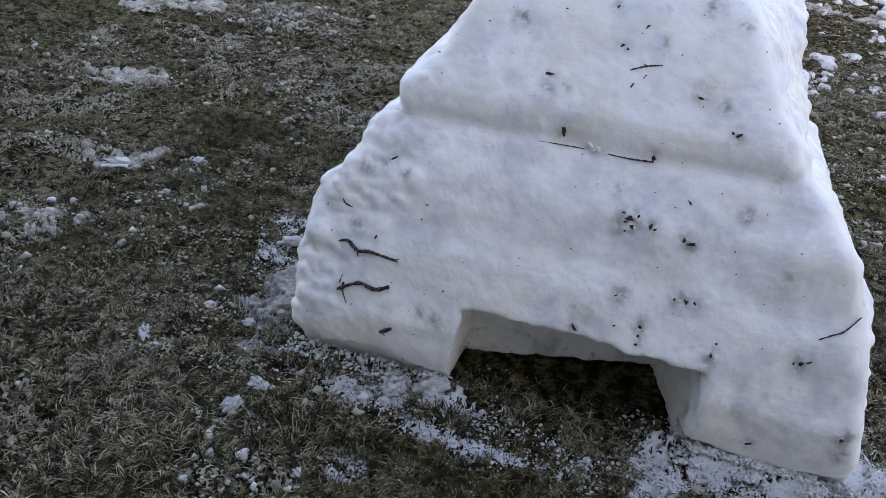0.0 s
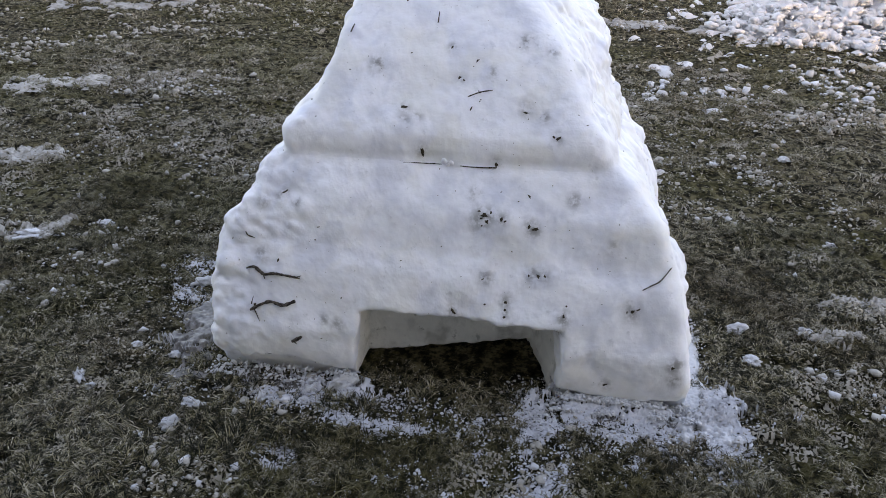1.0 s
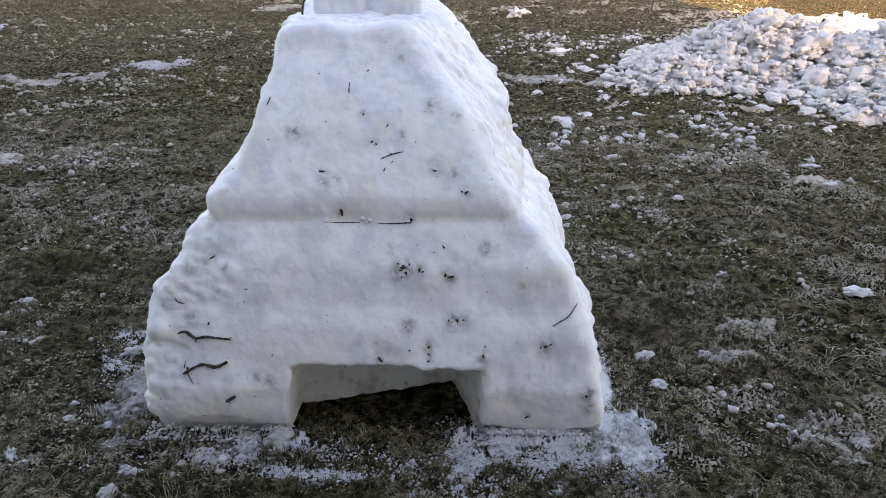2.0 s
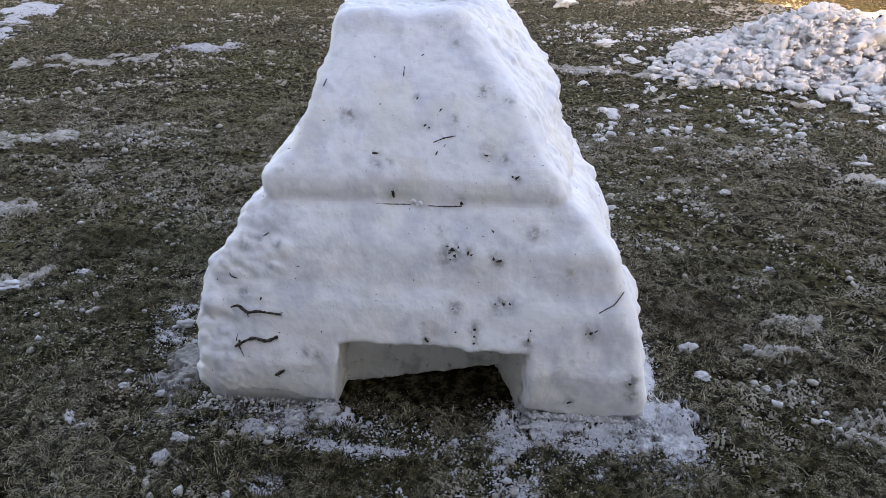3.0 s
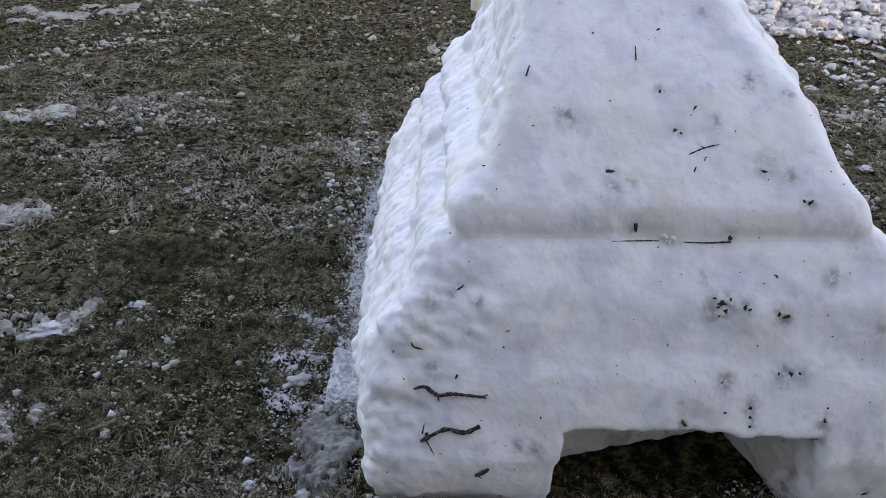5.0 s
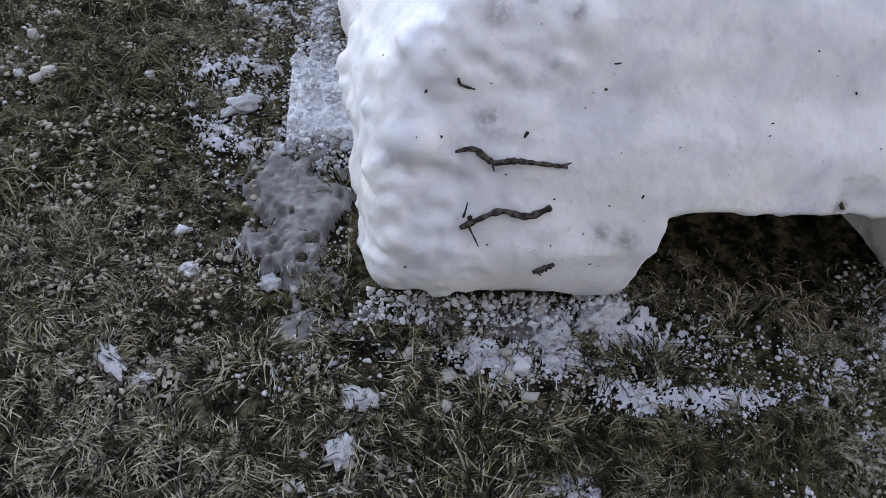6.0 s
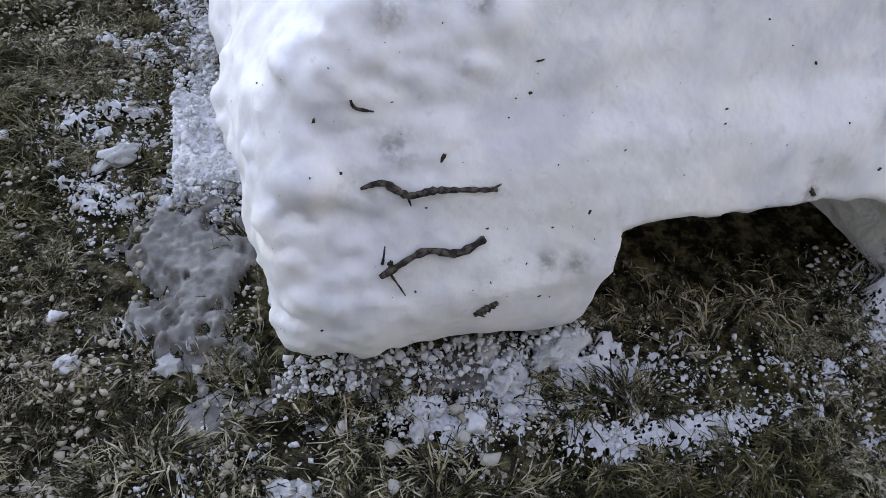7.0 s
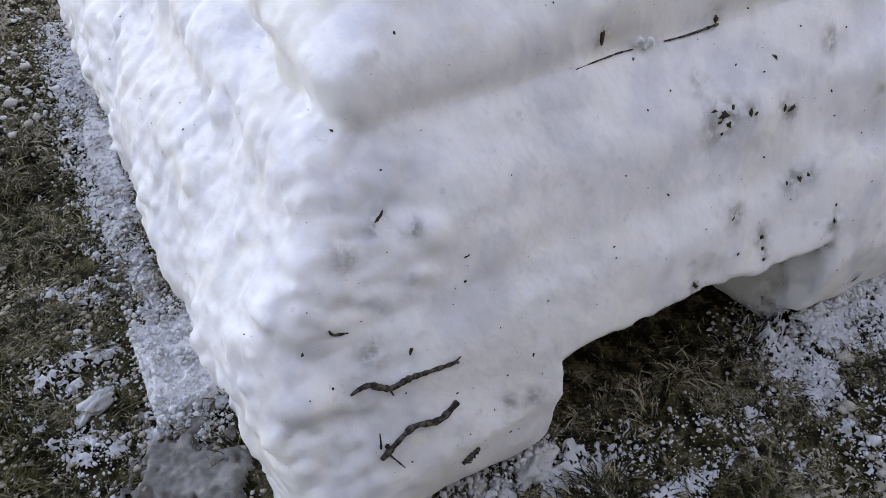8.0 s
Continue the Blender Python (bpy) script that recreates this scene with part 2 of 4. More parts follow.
def lump_mesh(name, seed, subdiv=2, jag=0.28, flat=0.75, cell=0.9):
    """A broken clod of snow about 1 across, its base near z = -0.3."""
    bm = bmesh.new()
    bmesh.ops.create_icosphere(bm, subdivisions=subdiv, radius=0.5)
    off = Vector((seed * 7.3, seed * 3.1, seed * 5.7))
    for v in bm.verts:
        d = v.co.normalized()
        k = 1 + jag * noise.noise(d * (1.0 / cell) + off) * 1.6 + jag * 0.6 * noise.noise(d * 3.3 + off) + jag * 0.3 * noise.noise(d * 8 + off)
        v.co = Vector((d.x, d.y, d.z * flat)) * 0.5 * k
        if v.co.z < -0.28:
            v.co.z = -0.28
    me = bpy.data.meshes.new(name)
    bm.to_mesh(me)
    bm.free()
    me.polygons.foreach_set("use_smooth", np.ones(len(me.polygons), bool))
    return me


def many(name, protos, places, material):
    """One joined mesh of many small pieces. protos: (verts, faces); places: (proto, x, y, z, sx, sy, sz, turn)."""
    vs, fs, base = [], [], 0
    for k in range(len(protos)):
        pv, pf = protos[k]
        sel = places[places[:, 0] == k]
        if not len(sel):
            continue
        c_, s_ = np.cos(sel[:, 7])[:, None], np.sin(sel[:, 7])[:, None]
        x_, y_, z_ = pv[:, 0] * sel[:, 4:5], pv[:, 1] * sel[:, 5:6], pv[:, 2] * sel[:, 6:7]
        out = np.stack([x_ * c_ - y_ * s_ + sel[:, 1:2], x_ * s_ + y_ * c_ + sel[:, 2:3], z_ + sel[:, 3:4]], 2)
        vs.append(out.reshape(-1, 3))
        fs.append((pf[None] + (np.arange(len(sel)) * len(pv))[:, None, None] + base).reshape(-1, pf.shape[1]))
        base += len(sel) * len(pv)
    return obj(name, mesh_from(name, np.concatenate(vs), np.concatenate(fs), True), material)


# ---- the lawn ----
def noise2(x, y, cell, seed):
    """Lattice noise in -1..1 at scattered points."""
    rng = np.random.default_rng(seed)
    g = rng.uniform(-1, 1, (256, 256))
    u, v = x / cell + 500.3, y / cell + 500.7
    i, j = np.floor(u).astype(int), np.floor(v).astype(int)
    a, b = u - i, v - j
    a, b = a * a * (3 - 2 * a), b * b * (3 - 2 * b)
    i, j, i1, j1 = i % 256, j % 256, (i + 1) % 256, (j + 1) % 256
    return (g[i, j] * (1 - a) + g[i1, j] * a) * (1 - b) + (g[i, j1] * (1 - a) + g[i1, j1] * a) * b


def lawn_height(x, y):
    return 0.010 * np.sin(x * 2.3 + 0.7 * y) * np.cos(1.9 * y - 0.4) + 0.006 * np.sin(5.1 * x + 1.3) * np.sin(4.3 * y)


def lawn_near(x, y):
    fade = np.clip((14 - np.hypot(x, y - 4)) / 6, 0, 1)
    under = np.clip((np.maximum(np.abs(x + 0.06) - 0.72, np.abs(y - 0.85) - 0.85)) / 0.4, 0, 1)
    tufts = 0.013 * noise2(x, y, 0.085, 501) + 0.009 * noise2(x, y, 0.04, 502) + 0.012 * noise2(x, y, 0.21, 503)
    near = np.clip((7.5 - np.hypot(x + 0.5, y - 2)) / 2.5, 0, 1)
    return (lawn_height(x, y) * fade + tufts * near) * under


_ax = np.concatenate([[-1500, -400, -120, -60, -35, -22, -15, -11], np.arange(-8, -4.2, 0.08), np.arange(-4.2, 3.8, 0.022), np.arange(3.8, 7.01, 0.08), [9, 12, 16, 22, 35, 60, 120, 400, 1500]])
_ay = np.concatenate([[-1500, -400, -120, -60, -30, -15, -8, -4], np.arange(-2.5, -1.4, 0.1), np.arange(-1.4, 6.4, 0.022), np.arange(6.4, 9.01, 0.1), [10, 11.5, 13.5, 16, 20, 26, 35, 60, 120, 400, 1500]])
_gx, _gy = np.meshgrid(_ax, _ay, indexing="ij")
_gv = np.stack([_gx, _gy, lawn_near(_gx, _gy)], 2).reshape(-1, 3)
_i, _j = np.meshgrid(np.arange(len(_ax) - 1), np.arange(len(_ay) - 1), indexing="ij")
_q = (_i * len(_ay) + _j).ravel()
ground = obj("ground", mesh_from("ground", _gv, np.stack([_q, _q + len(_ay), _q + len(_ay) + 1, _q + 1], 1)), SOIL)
tagged(ground, "dark winter lawn with frosted trampled grass", "lawn", kind="structure")

# an unseen wall behind the camera, added to shade the lawn and tower front
SHADE_WALL_Y, SHADE_WALL_H = -3.2, 8.0
bm = bmesh.new()
bmesh.ops.create_cube(bm, size=1, matrix=Matrix.Translation((-9.9, SHADE_WALL_Y - 4, SHADE_WALL_H / 2 - 0.1)) @ Matrix.Diagonal((34.0, 8, SHADE_WALL_H + 0.2, 1)))
house = part("house_wall", bm, SHADE_WALL, None)
house.data.polygons.foreach_set("use_smooth", np.zeros(len(house.data.polygons), bool))
tagged(house, "plain pale unseen wall added to shade the lawn", "house", kind="structure")

# ---- the snow tower ----
tower = tagged(new("snow_tower"), "packed white snow tower with ledge and low tunnel, specked with dirt", "snow sculpture")

Z_FRONT = (-0.05, 0.0, 0.05, 0.10, 0.20, 0.27, 0.39, 0.44, 0.55, 0.63, 0.652, 0.67, 0.70)
Y_FRONT = (0.015, 0.008, -0.012, -0.026, -0.03, -0.004, 0.047, 0.076, 0.115, 0.172, 0.186, 0.204, 0.25)
Z_LEFT = (0.0, 0.10, 0.20, 0.29, 0.42, 0.486, 0.568, 0.62, 0.67, 0.70)
X_LEFT = (-0.735, -0.745, -0.762, -0.768, -0.73, -0.700, -0.655, -0.635, -0.585, -0.56)
Z_RIGHT = (0.0, 0.10, 0.20, 0.264, 0.40, 0.455, 0.55, 0.635, 0.66, 0.70)
X_RIGHT = (0.68, 0.675, 0.663, 0.648, 0.622, 0.602, 0.562, 0.492, 0.455, 0.43)
Z_UP = (0.66, 0.68, 0.70, 0.74, 0.77, 0.81, 0.93, 1.04, 1.12, 1.19, 1.24)
Y_UP = (0.206, 0.205, 0.204, 0.213, 0.234, 0.268, 0.366, 0.475, 0.560, 0.615, 0.66)
XL_UP = (-0.55, -0.560, -0.568, -0.572, -0.540, -0.482, -0.435, -0.410, -0.396, -0.385, -0.37)
XR_UP = (0.402, 0.402, 0.400, 0.376, 0.354, 0.326, 0.254, 0.178, 0.115, 0.045, 0.01)


def profile(z, zs, vs):
    """A line through the given heights, with its kinks rounded off."""
    u = np.linspace(-0.2, 1.5, 1701)
    k = np.exp(-(np.arange(-40, 41) / 11.0) ** 2)
    v = np.convolve(np.pad(np.interp(u, zs, vs), 40, mode="edge"), k / k.sum(), mode="valid")
    return np.interp(z, u, v).astype(np.float32)[None, None, :]


def solid(lo, hi, step, fn):
    shape = [int(round((b - a) / step)) + 1 for a, b in zip(lo, hi)]
    X, Y, Z = (np.linspace(a, a + (n_ - 1) * step, n_, dtype=np.float32).reshape([-1 if d == k else 1 for k in range(3)])
               for d, (a, n_) in enumerate(zip(lo, shape)))
    return surface(fn(X, Y, Z, shape, lo, step), lo, step)


def roughen(d, deep, shape, lo, step, seed, front_amp, side_amp):
    """Lumps on the hand-packed sides, gentle trowel waves on the cut front."""
    w = np.clip(deep, 0, 1)
    w = w * w * (3 - 2 * w)
    big = value_noise(shape, lo, step, 0.13, seed)
    mid = value_noise(shape, lo, step, 0.06, seed + 1)
    low = value_noise(shape, lo, step, 0.022, seed + 2)
    wide = value_noise(shape, lo, step, 0.125, seed + 3)
    patch = 0.55 + 0.45 * value_noise(shape, lo, step, 0.17, seed + 4)
    lumps = big * 0.62 + (0.28 - np.abs(wide) * 1.1) * 0.75 + ((0.28 - np.abs(mid)) * 0.30 + low * 0.30) * patch + value_noise(shape, lo, step, 0.015, seed + 6) * 0.13
    return d + lumps * side_amp * w + (big * 0.8 + mid * 0.32 + low * 0.10) * front_amp * (1 - w)


def lower(X, Y, Z, shape, lo, step):
    z = Z.ravel()
    yf, xl, xr = profile(z, Z_FRONT, Y_FRONT), profile(z, Z_LEFT, X_LEFT), profile(z, Z_RIGHT, X_RIGHT)
    front = (yf - Y) * 0.93
    left = (xl - 0.045 * np.clip(Y / 0.3, 0, 1) * np.clip((0.55 - Z) / 0.2, 0, 1) - 0.01 * np.clip(Y - 0.3, 0, 1.5) - X) * 0.95
    right = (X - xr + (0.02 + 0.08 * np.clip((Z - 0.35) / 0.3, 0, 1)) * Y) * 0.95
    back = (Y - (1.80 - 0.42 * Z)) * 0.92
    d = smax(smax(left, right, 0.03), back, 0.10)
    d = smax(d, front, 0.05)
    d = smax(d, Z - 0.668 + 0.004 * np.sin(X * 11), 0.03)
    deep = np.maximum((Y - yf - 0.035) / 0.10, np.clip((xl + 0.30 - X) / 0.22, 0, 1) * 0.8) + 0 * Z
    d = roughen(d, deep, shape, lo, step, 11, 0.0125, 0.030)
    # the wet foot is melted back under a ragged lip
    lip = 0.060 + 0.026 * np.clip((-0.2 - X) / 0.3, 0, 1) + 0.014 * np.sin(X * 9 + 0.6) + 0.016 * value_noise(shape, lo, step, 0.07, 35) + 0.010 * value_noise(shape, lo, step, 0.025, 36)
    melt = np.clip((lip - Z) / 0.012, 0, 1) * (0.026 - (Y - yf))
    d = smax(d, np.where(Z < lip, melt, -1), 0.006)
    return smax(d, -niche(X, Y, Z, shape, lo, step), 0.014)


def niche(X, Y, Z, shape, lo, step):
    """The tunnel mouth: a low splayed hollow with a skewed back, and a black gap under that."""
    wob = value_noise(shape, lo, step, 0.06, 31) * 0.008 + value_noise(shape, lo, step, 0.022, 32) * 0.006
    mouth = np.maximum(np.maximum(-0.300 - 0.12 * np.clip(0.2 - Z, 0, 1) - X, X - 0.296 + 0.30 * Y), np.maximum(Y - 0.19 - 0.22 * (X + 0.3), Z - 0.266)) + wob
    gap = np.maximum(np.maximum(-0.27 - X, X - 0.19), np.maximum(Y - 0.8, Z - 0.006 - 0.022 * np.clip((X + 0.2) / 0.4, 0, 1))) + wob
    return np.minimum(mouth, gap)


def upper(X, Y, Z, shape, lo, step):
    z = Z.ravel()
    yf, xl, xr = (profile(z, Z_UP, v) for v in (Y_UP, XL_UP, XR_UP))
    front = (yf - Y) * 0.8
    left = (xl - 0.02 * np.clip(Y - 0.3, 0, 1) - X) * 0.93
    right = (X - xr - (0.045 + 0.06 * np.clip((Z - 0.76) / 0.12, 0, 1)) * np.clip((Y - yf - 0.03) / 0.5, 0, 1) + 0.08 * np.clip(Y - 0.9, 0, 1)) * 0.75
    back = (Y - (1.55 - 0.25 * (Z - 0.7))) * 0.92
    d = smax(smax(left, right, 0.02), back, 0.08)
    d = smax(d, front, 0.050)
    d = smax(d, Z - (1.192 + 0.01 * (Y - 0.6)), 0.03)
    d = smax(d, 0.62 - Z, 0.03)
    deep = (Y - yf - 0.03) / 0.08 + 0 * (X + Z)
    return roughen(d, deep, shape, lo, step, 47, 0.0110, 0.026).astype(np.float32)


def cap(X, Y, Z, shape, lo, step):
    def block(x0, x1, y0, y1, z0, z1):
        return smax(smax(smax(x0 - X, X - x1, 0.02), smax(y0 - Y, Y - y1, 0.02), 0.03), smax(z0 - Z, Z - z1, 0.02), 0.035)
    a = block(-0.33, -0.145, 0.93, 1.25, 1.16, 1.278)
    b = block(-0.10, 0.075, 0.925, 1.25, 1.16, 1.282)
    c_ = block(-0.25, 0.0, 0.955, 1.27, 1.16, 1.268)
    d = -smax(smax(-a, -b, 0.012), -c_, 0.012)
    return roughen(d, np.ones(1), shape, lo, step, 71, 0.005, 0.011).astype(np.float32)


STEP = 0.0072


def tiers(X, Y, Z, shape, lo, step):
    a, b = lower(X, Y, Z, shape, lo, step), upper(X, Y, Z, shape, lo, step)
    d = -smax(-a, -b, 0.026)
    # fistfuls of snow pressed on the flanks and over the rounded corner
    rng_ = np.random.default_rng(23)
    yf = np.where(Z.ravel() < 0.66, profile(Z.ravel(), Z_FRONT, Y_FRONT), profile(Z.ravel(), Z_UP, Y_UP))
    flank = (np.abs(d) < step * 0.6) & (Z > 0.12) & ((Y - yf > 0.05) | (X < -0.60 + 0.1 * (Z > 0.7)) | ((X < -0.42) & (Z > 0.40) & (Z < 0.66)))
    spots = np.argwhere(flank)
    for i, j, k in spots[rng_.choice(len(spots), 1350, replace=False)]:
        if min(i, j, k) < 2 or i > shape[0] - 3 or j > shape[1] - 3 or k > shape[2] - 3:
            continue
        right = lo[0] + i * step > 0
        r = (0.009 + 0.040 * rng_.random() ** 3.2) * (0.7 if right else 1.0)
        n_ = np.array([d[i + 1, j, k] - d[i - 1, j, k], d[i, j + 1, k] - d[i, j - 1, k], d[i, j, k + 1] - d[i, j, k - 1]])
        n_ /= max(np.linalg.norm(n_), 1e-6)
        c_ = np.array([i, j, k]) * step - n_ * r * rng_.uniform(0.62, 0.92)
        q = int(r * 2 / step) + 2
        a0, a1 = [max(v - q, 0) for v in (i, j, k)], [min(v + q + 1, m) for v, m in zip((i, j, k), shape)]
        g = [(np.arange(u, w) * step - m).reshape([-1 if e == f else 1 for e in range(3)]) for f, (u, w, m) in enumerate(zip(a0, a1, c_))]
        sub = d[a0[0]:a1[0], a0[1]:a1[1], a0[2]:a1[2]]
        ball = np.sqrt(g[0] ** 2 + g[1] ** 2 + g[2] ** 2 * rng_.uniform(0.8, 1.6)) - r
        sub[...] = -smax(-sub, -ball, 0.012)
    # the niche stays open
    return np.maximum(d, -niche(X, Y, Z, shape, lo, step)).astype(np.float32)


def add_piece(name, verts, faces, niche_grey=False):
    used, inv = np.unique(faces, return_inverse=True)
    me = mesh_from(name, verts[used], inv.reshape(faces.shape))
    ob = obj(name, me, PACKED, tower)
    if niche_grey:
        # faces inside the niche get a second, greyer material
        me.materials.append(NICHE_SNOW)
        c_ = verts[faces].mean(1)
        in_niche = (c_[:, 1] > 0.035 + 0.25 * (c_[:, 2] - 0.1).clip(0)) & (c_[:, 0] > -0.33) & (c_[:, 0] < 0.31) & (c_[:, 2] < 0.30) & (c_[:, 1] < 1.0)
        me.polygons.foreach_set("material_index", in_niche.astype(np.int32))
    return ob


_v, _f = solid((-0.92, -0.12, -0.03), (0.80, 1.92, 1.26), STEP, tiers)
_low = _v[_f][:, :, 2].mean(1) < 0.668
add_piece("lower_tier", _v, _f[_low], True)
add_piece("upper_tier", _v, _f[~_low])
_v, _f = solid((-0.42, 0.85, 1.08), (0.16, 1.36, 1.34), STEP, cap)
add_piece("cap_block", _v, _f)
from mathutils.bvhtree import BVHTree
_tv, _tf = [], []
for _o in tower.children:
    _base = len(_tv)
    _tv += [v.co.copy() for v in _o.data.vertices]
    _tf += [[_base + k for k in p.vertices] for p in _o.data.polygons]
# the greyer back of the niche
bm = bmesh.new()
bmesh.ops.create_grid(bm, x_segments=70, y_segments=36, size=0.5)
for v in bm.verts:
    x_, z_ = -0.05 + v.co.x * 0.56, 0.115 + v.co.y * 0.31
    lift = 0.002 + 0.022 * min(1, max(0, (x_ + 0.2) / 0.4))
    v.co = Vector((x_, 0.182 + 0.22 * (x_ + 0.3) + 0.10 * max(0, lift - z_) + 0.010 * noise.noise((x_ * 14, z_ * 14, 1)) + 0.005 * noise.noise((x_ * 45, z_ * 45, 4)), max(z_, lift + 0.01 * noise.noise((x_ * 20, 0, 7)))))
part("inner_wall", bm, NICHE_SNOW, tower, "greyer snow inside the tunnel mouth")
TOWER = BVHTree.FromPolygons(_tv, _tf)


def on_front(x, z, proud=0.0):
    """A point of the tower's front at x and z, and its normal."""
    hit = TOWER.ray_cast(Vector((x, -1, z)), Vector((0, 1, 0)))
    return hit[0] + hit[1] * proud, hit[1]


# ---- twigs and dirt in the snow ----
def front_twig(name, xz, radii, proud, label, seed, fork=()):
    pts = [on_front(x, z, p)[0] for (x, z), p in zip(xz, proud)]
    stem = tube(name, pts, radii, BARK, None, "", 8, 0.28, seed)
    tagged(stem, label, "twig", "twigs in the snow")
    for k, (x0, z0, x1, z1) in enumerate(fork):
        tube("side_twig", [on_front(x0, z0, 0.002)[0], on_front((x0 + x1) / 2, (z0 + z1) / 2, 0.004)[0], on_front(x1, z1, 0.003)[0]],
             (0.0018, 0.0015, 0.0008), BARK, stem, "", 6, 0.2, seed + k + 5)
    return stem


front_twig("twig", [(-0.643, 0.359), (-0.617, 0.366), (-0.587, 0.349), (-0.557, 0.354), (-0.52, 0.352), (-0.477, 0.346)],
           (0.002, 0.0042, 0.0052, 0.0042, 0.0036, 0.0022), (0.001, 0.002, 0.002, 0.002, 0.002, 0.002),
           "dark crooked twig pressed into the snow", 3, [(-0.588, 0.349, -0.583, 0.333), (-0.490, 0.348, -0.472, 0.354)])
front_twig("twig", [(-0.625, 0.245), (-0.600, 0.260), (-0.565, 0.272), (-0.525, 0.266), (-0.489, 0.279)],
           (0.004, 0.0048, 0.0048, 0.005, 0.0058), (0.002, 0.003, 0.003, 0.003, 0.003),
           "dark bent twig with a thin side shoot in the snow", 8, [(-0.612, 0.247, -0.594, 0.215), (-0.622, 0.262, -0.617, 0.283)])
front_twig("bark_piece", [(-0.497, 0.158), (-0.485, 0.166), (-0.466, 0.178)], (0.004, 0.0068, 0.003), (0.001, 0.002, 0.001),
           "short dark bark piece stuck in the snow", 12, [(-0.49, 0.16, -0.482, 0.152)])
front_twig("twig", [(0.506, 0.392), (0.53, 0.404), (0.553, 0.416), (0.577, 0.447)], (0.0012, 0.002, 0.0018, 0.0012), (0.001, 0.002, 0.003, 0.006),
           "thin dark twig curling off the snow edge", 15)
front_twig("twig", [(-0.576, 0.105), (-0.54, 0.085), (-0.505, 0.073)], (0.002, 0.0036, 0.003), (0.0, 0.001, 0.0), "dark root half buried near the ground", 18)
front_twig("twig", [(-0.024, 0.838), (0.01, 0.850), (0.046, 0.856)], (0.0014, 0.002, 0.001), (0.0, 0.001, 0.0), "faint thin twig under the snow skin", 21)
front_twig("twig", [(-0.135, 1.008), (-0.135, 1.034)], (0.0022, 0.0012), (0.0, 0.001), "tiny dark stalk upright in the snow", 22)
front_twig("twig", [(-0.392, 0.978), (-0.384, 0.996)], (0.0026, 0.0016), (0.0, 0.002), "tiny dark stalk on the snow edge", 23)
front_twig("twig", [(-0.648, 0.462), (-0.643, 0.449), (-0.622, 0.443)], (0.0014, 0.0022, 0.001), (0.0, 0.001, 0.0), "small hooked stalk in the snow", 24)
front_twig("twig", [(-0.03, 0.662), (0.02, 0.661), (0.075, 0.664)], (0.0012, 0.0018, 0.0022), (0.001, 0.001, 0.002), "thin dark twig lying along the ledge", 25)
front_twig("twig", [(-0.195, 0.664), (-0.12, 0.661), (-0.085, 0.662)], (0.0008, 0.0014, 0.001), (0.0, 0.001, 0.0), "hair-thin dark stalk lying along the ledge", 26)
for _x, _z, _r, _k in ((-0.078, 0.672, 0.020, 1), (-0.055, 0.668, 0.014, 2), (-0.066, 0.662, 0.012, 3)):
    _nub = obj("snow_nub", lump_mesh("snow_nub", 60 + _k, 2, 0.4), PACKED, tower)
    _nub.matrix_world = Matrix.Translation(on_front(_x, _z, 0.001)[0]) @ Matrix.Diagonal((_r, _r, _r * 1.3, 1))
_tw = tube("twig", [(-0.333, 0.79, 1.165), (-0.336, 0.80, 1.215), (-0.322, 0.83, 1.268), (-0.285, 0.88, 1.302), (-0.262, 0.90, 1.345)],
           (0.0042, 0.004, 0.0036, 0.003, 0.0016), BARK, None, "", 8, 0.15, 31)
tagged(_tw, "bare grey twig standing in the tower top", "twig", "twigs in the snow")

LEAF_BITS = [lump_mesh("leaf_bit", 40 + k, 2, 0.85, 0.5, 0.45) for k in range(5)]
for _m in LEAF_BITS:
    _m.materials.append(LEAF)
BITS = ((-0.203, 0.806, 11), (-0.142, 0.690, 12), (-0.084, 0.952, 7), (-0.053, 0.881, 9), (-0.006, 0.924, 6), (-0.040, 0.876, 6), (-0.011, 0.811, 6),
        (0.145, 0.808, 7), (0.052, 0.552, 10), (0.060, 0.536, 8), (0.043, 0.543, 7), (0.036, 0.560, 5), (0.070, 0.560, 6), (0.112, 0.544, 5), (0.047, 0.524, 5), (0.101, 0.547, 9), (0.196, 0.526, 11), (0.180, 0.532, 7), (0.174, 0.604, 6),
        (0.06, 0.386, 5), (-0.019, 0.288, 9), (0.072, 0.318, 5), (0.129, 0.327, 9), (0.13, 0.307, 6), (0.13, 0.29, 5), (0.302, 0.335, 6), (0.296, 0.310, 8))
BITS2 = ((0.434, 0.103, 9), (0.61, 0.19, 9), (-0.539, 0.57, 8), (-0.545, 0.391, 6), (-0.438, 0.45, 5), (-0.43, 0.487, 4), (-0.690, 0.437, 4),
         (0.282, 0.262, 13), (0.216, 0.404, 7), (0.235, 0.407, 6), (0.19, 0.402, 5), (0.243, 0.756, 8), (0.228, 0.758, 6), (-0.079, 1.065, 5), (-0.234, 1.059, 5),
         (0.073, 0.672, 9), (-0.612, 0.262, 6), (0.485, 0.335, 7), (0.50, 0.341, 5), (0.47, 0.331, 4), (-0.35, 0.30, 5))
_rng = random.Random(5)
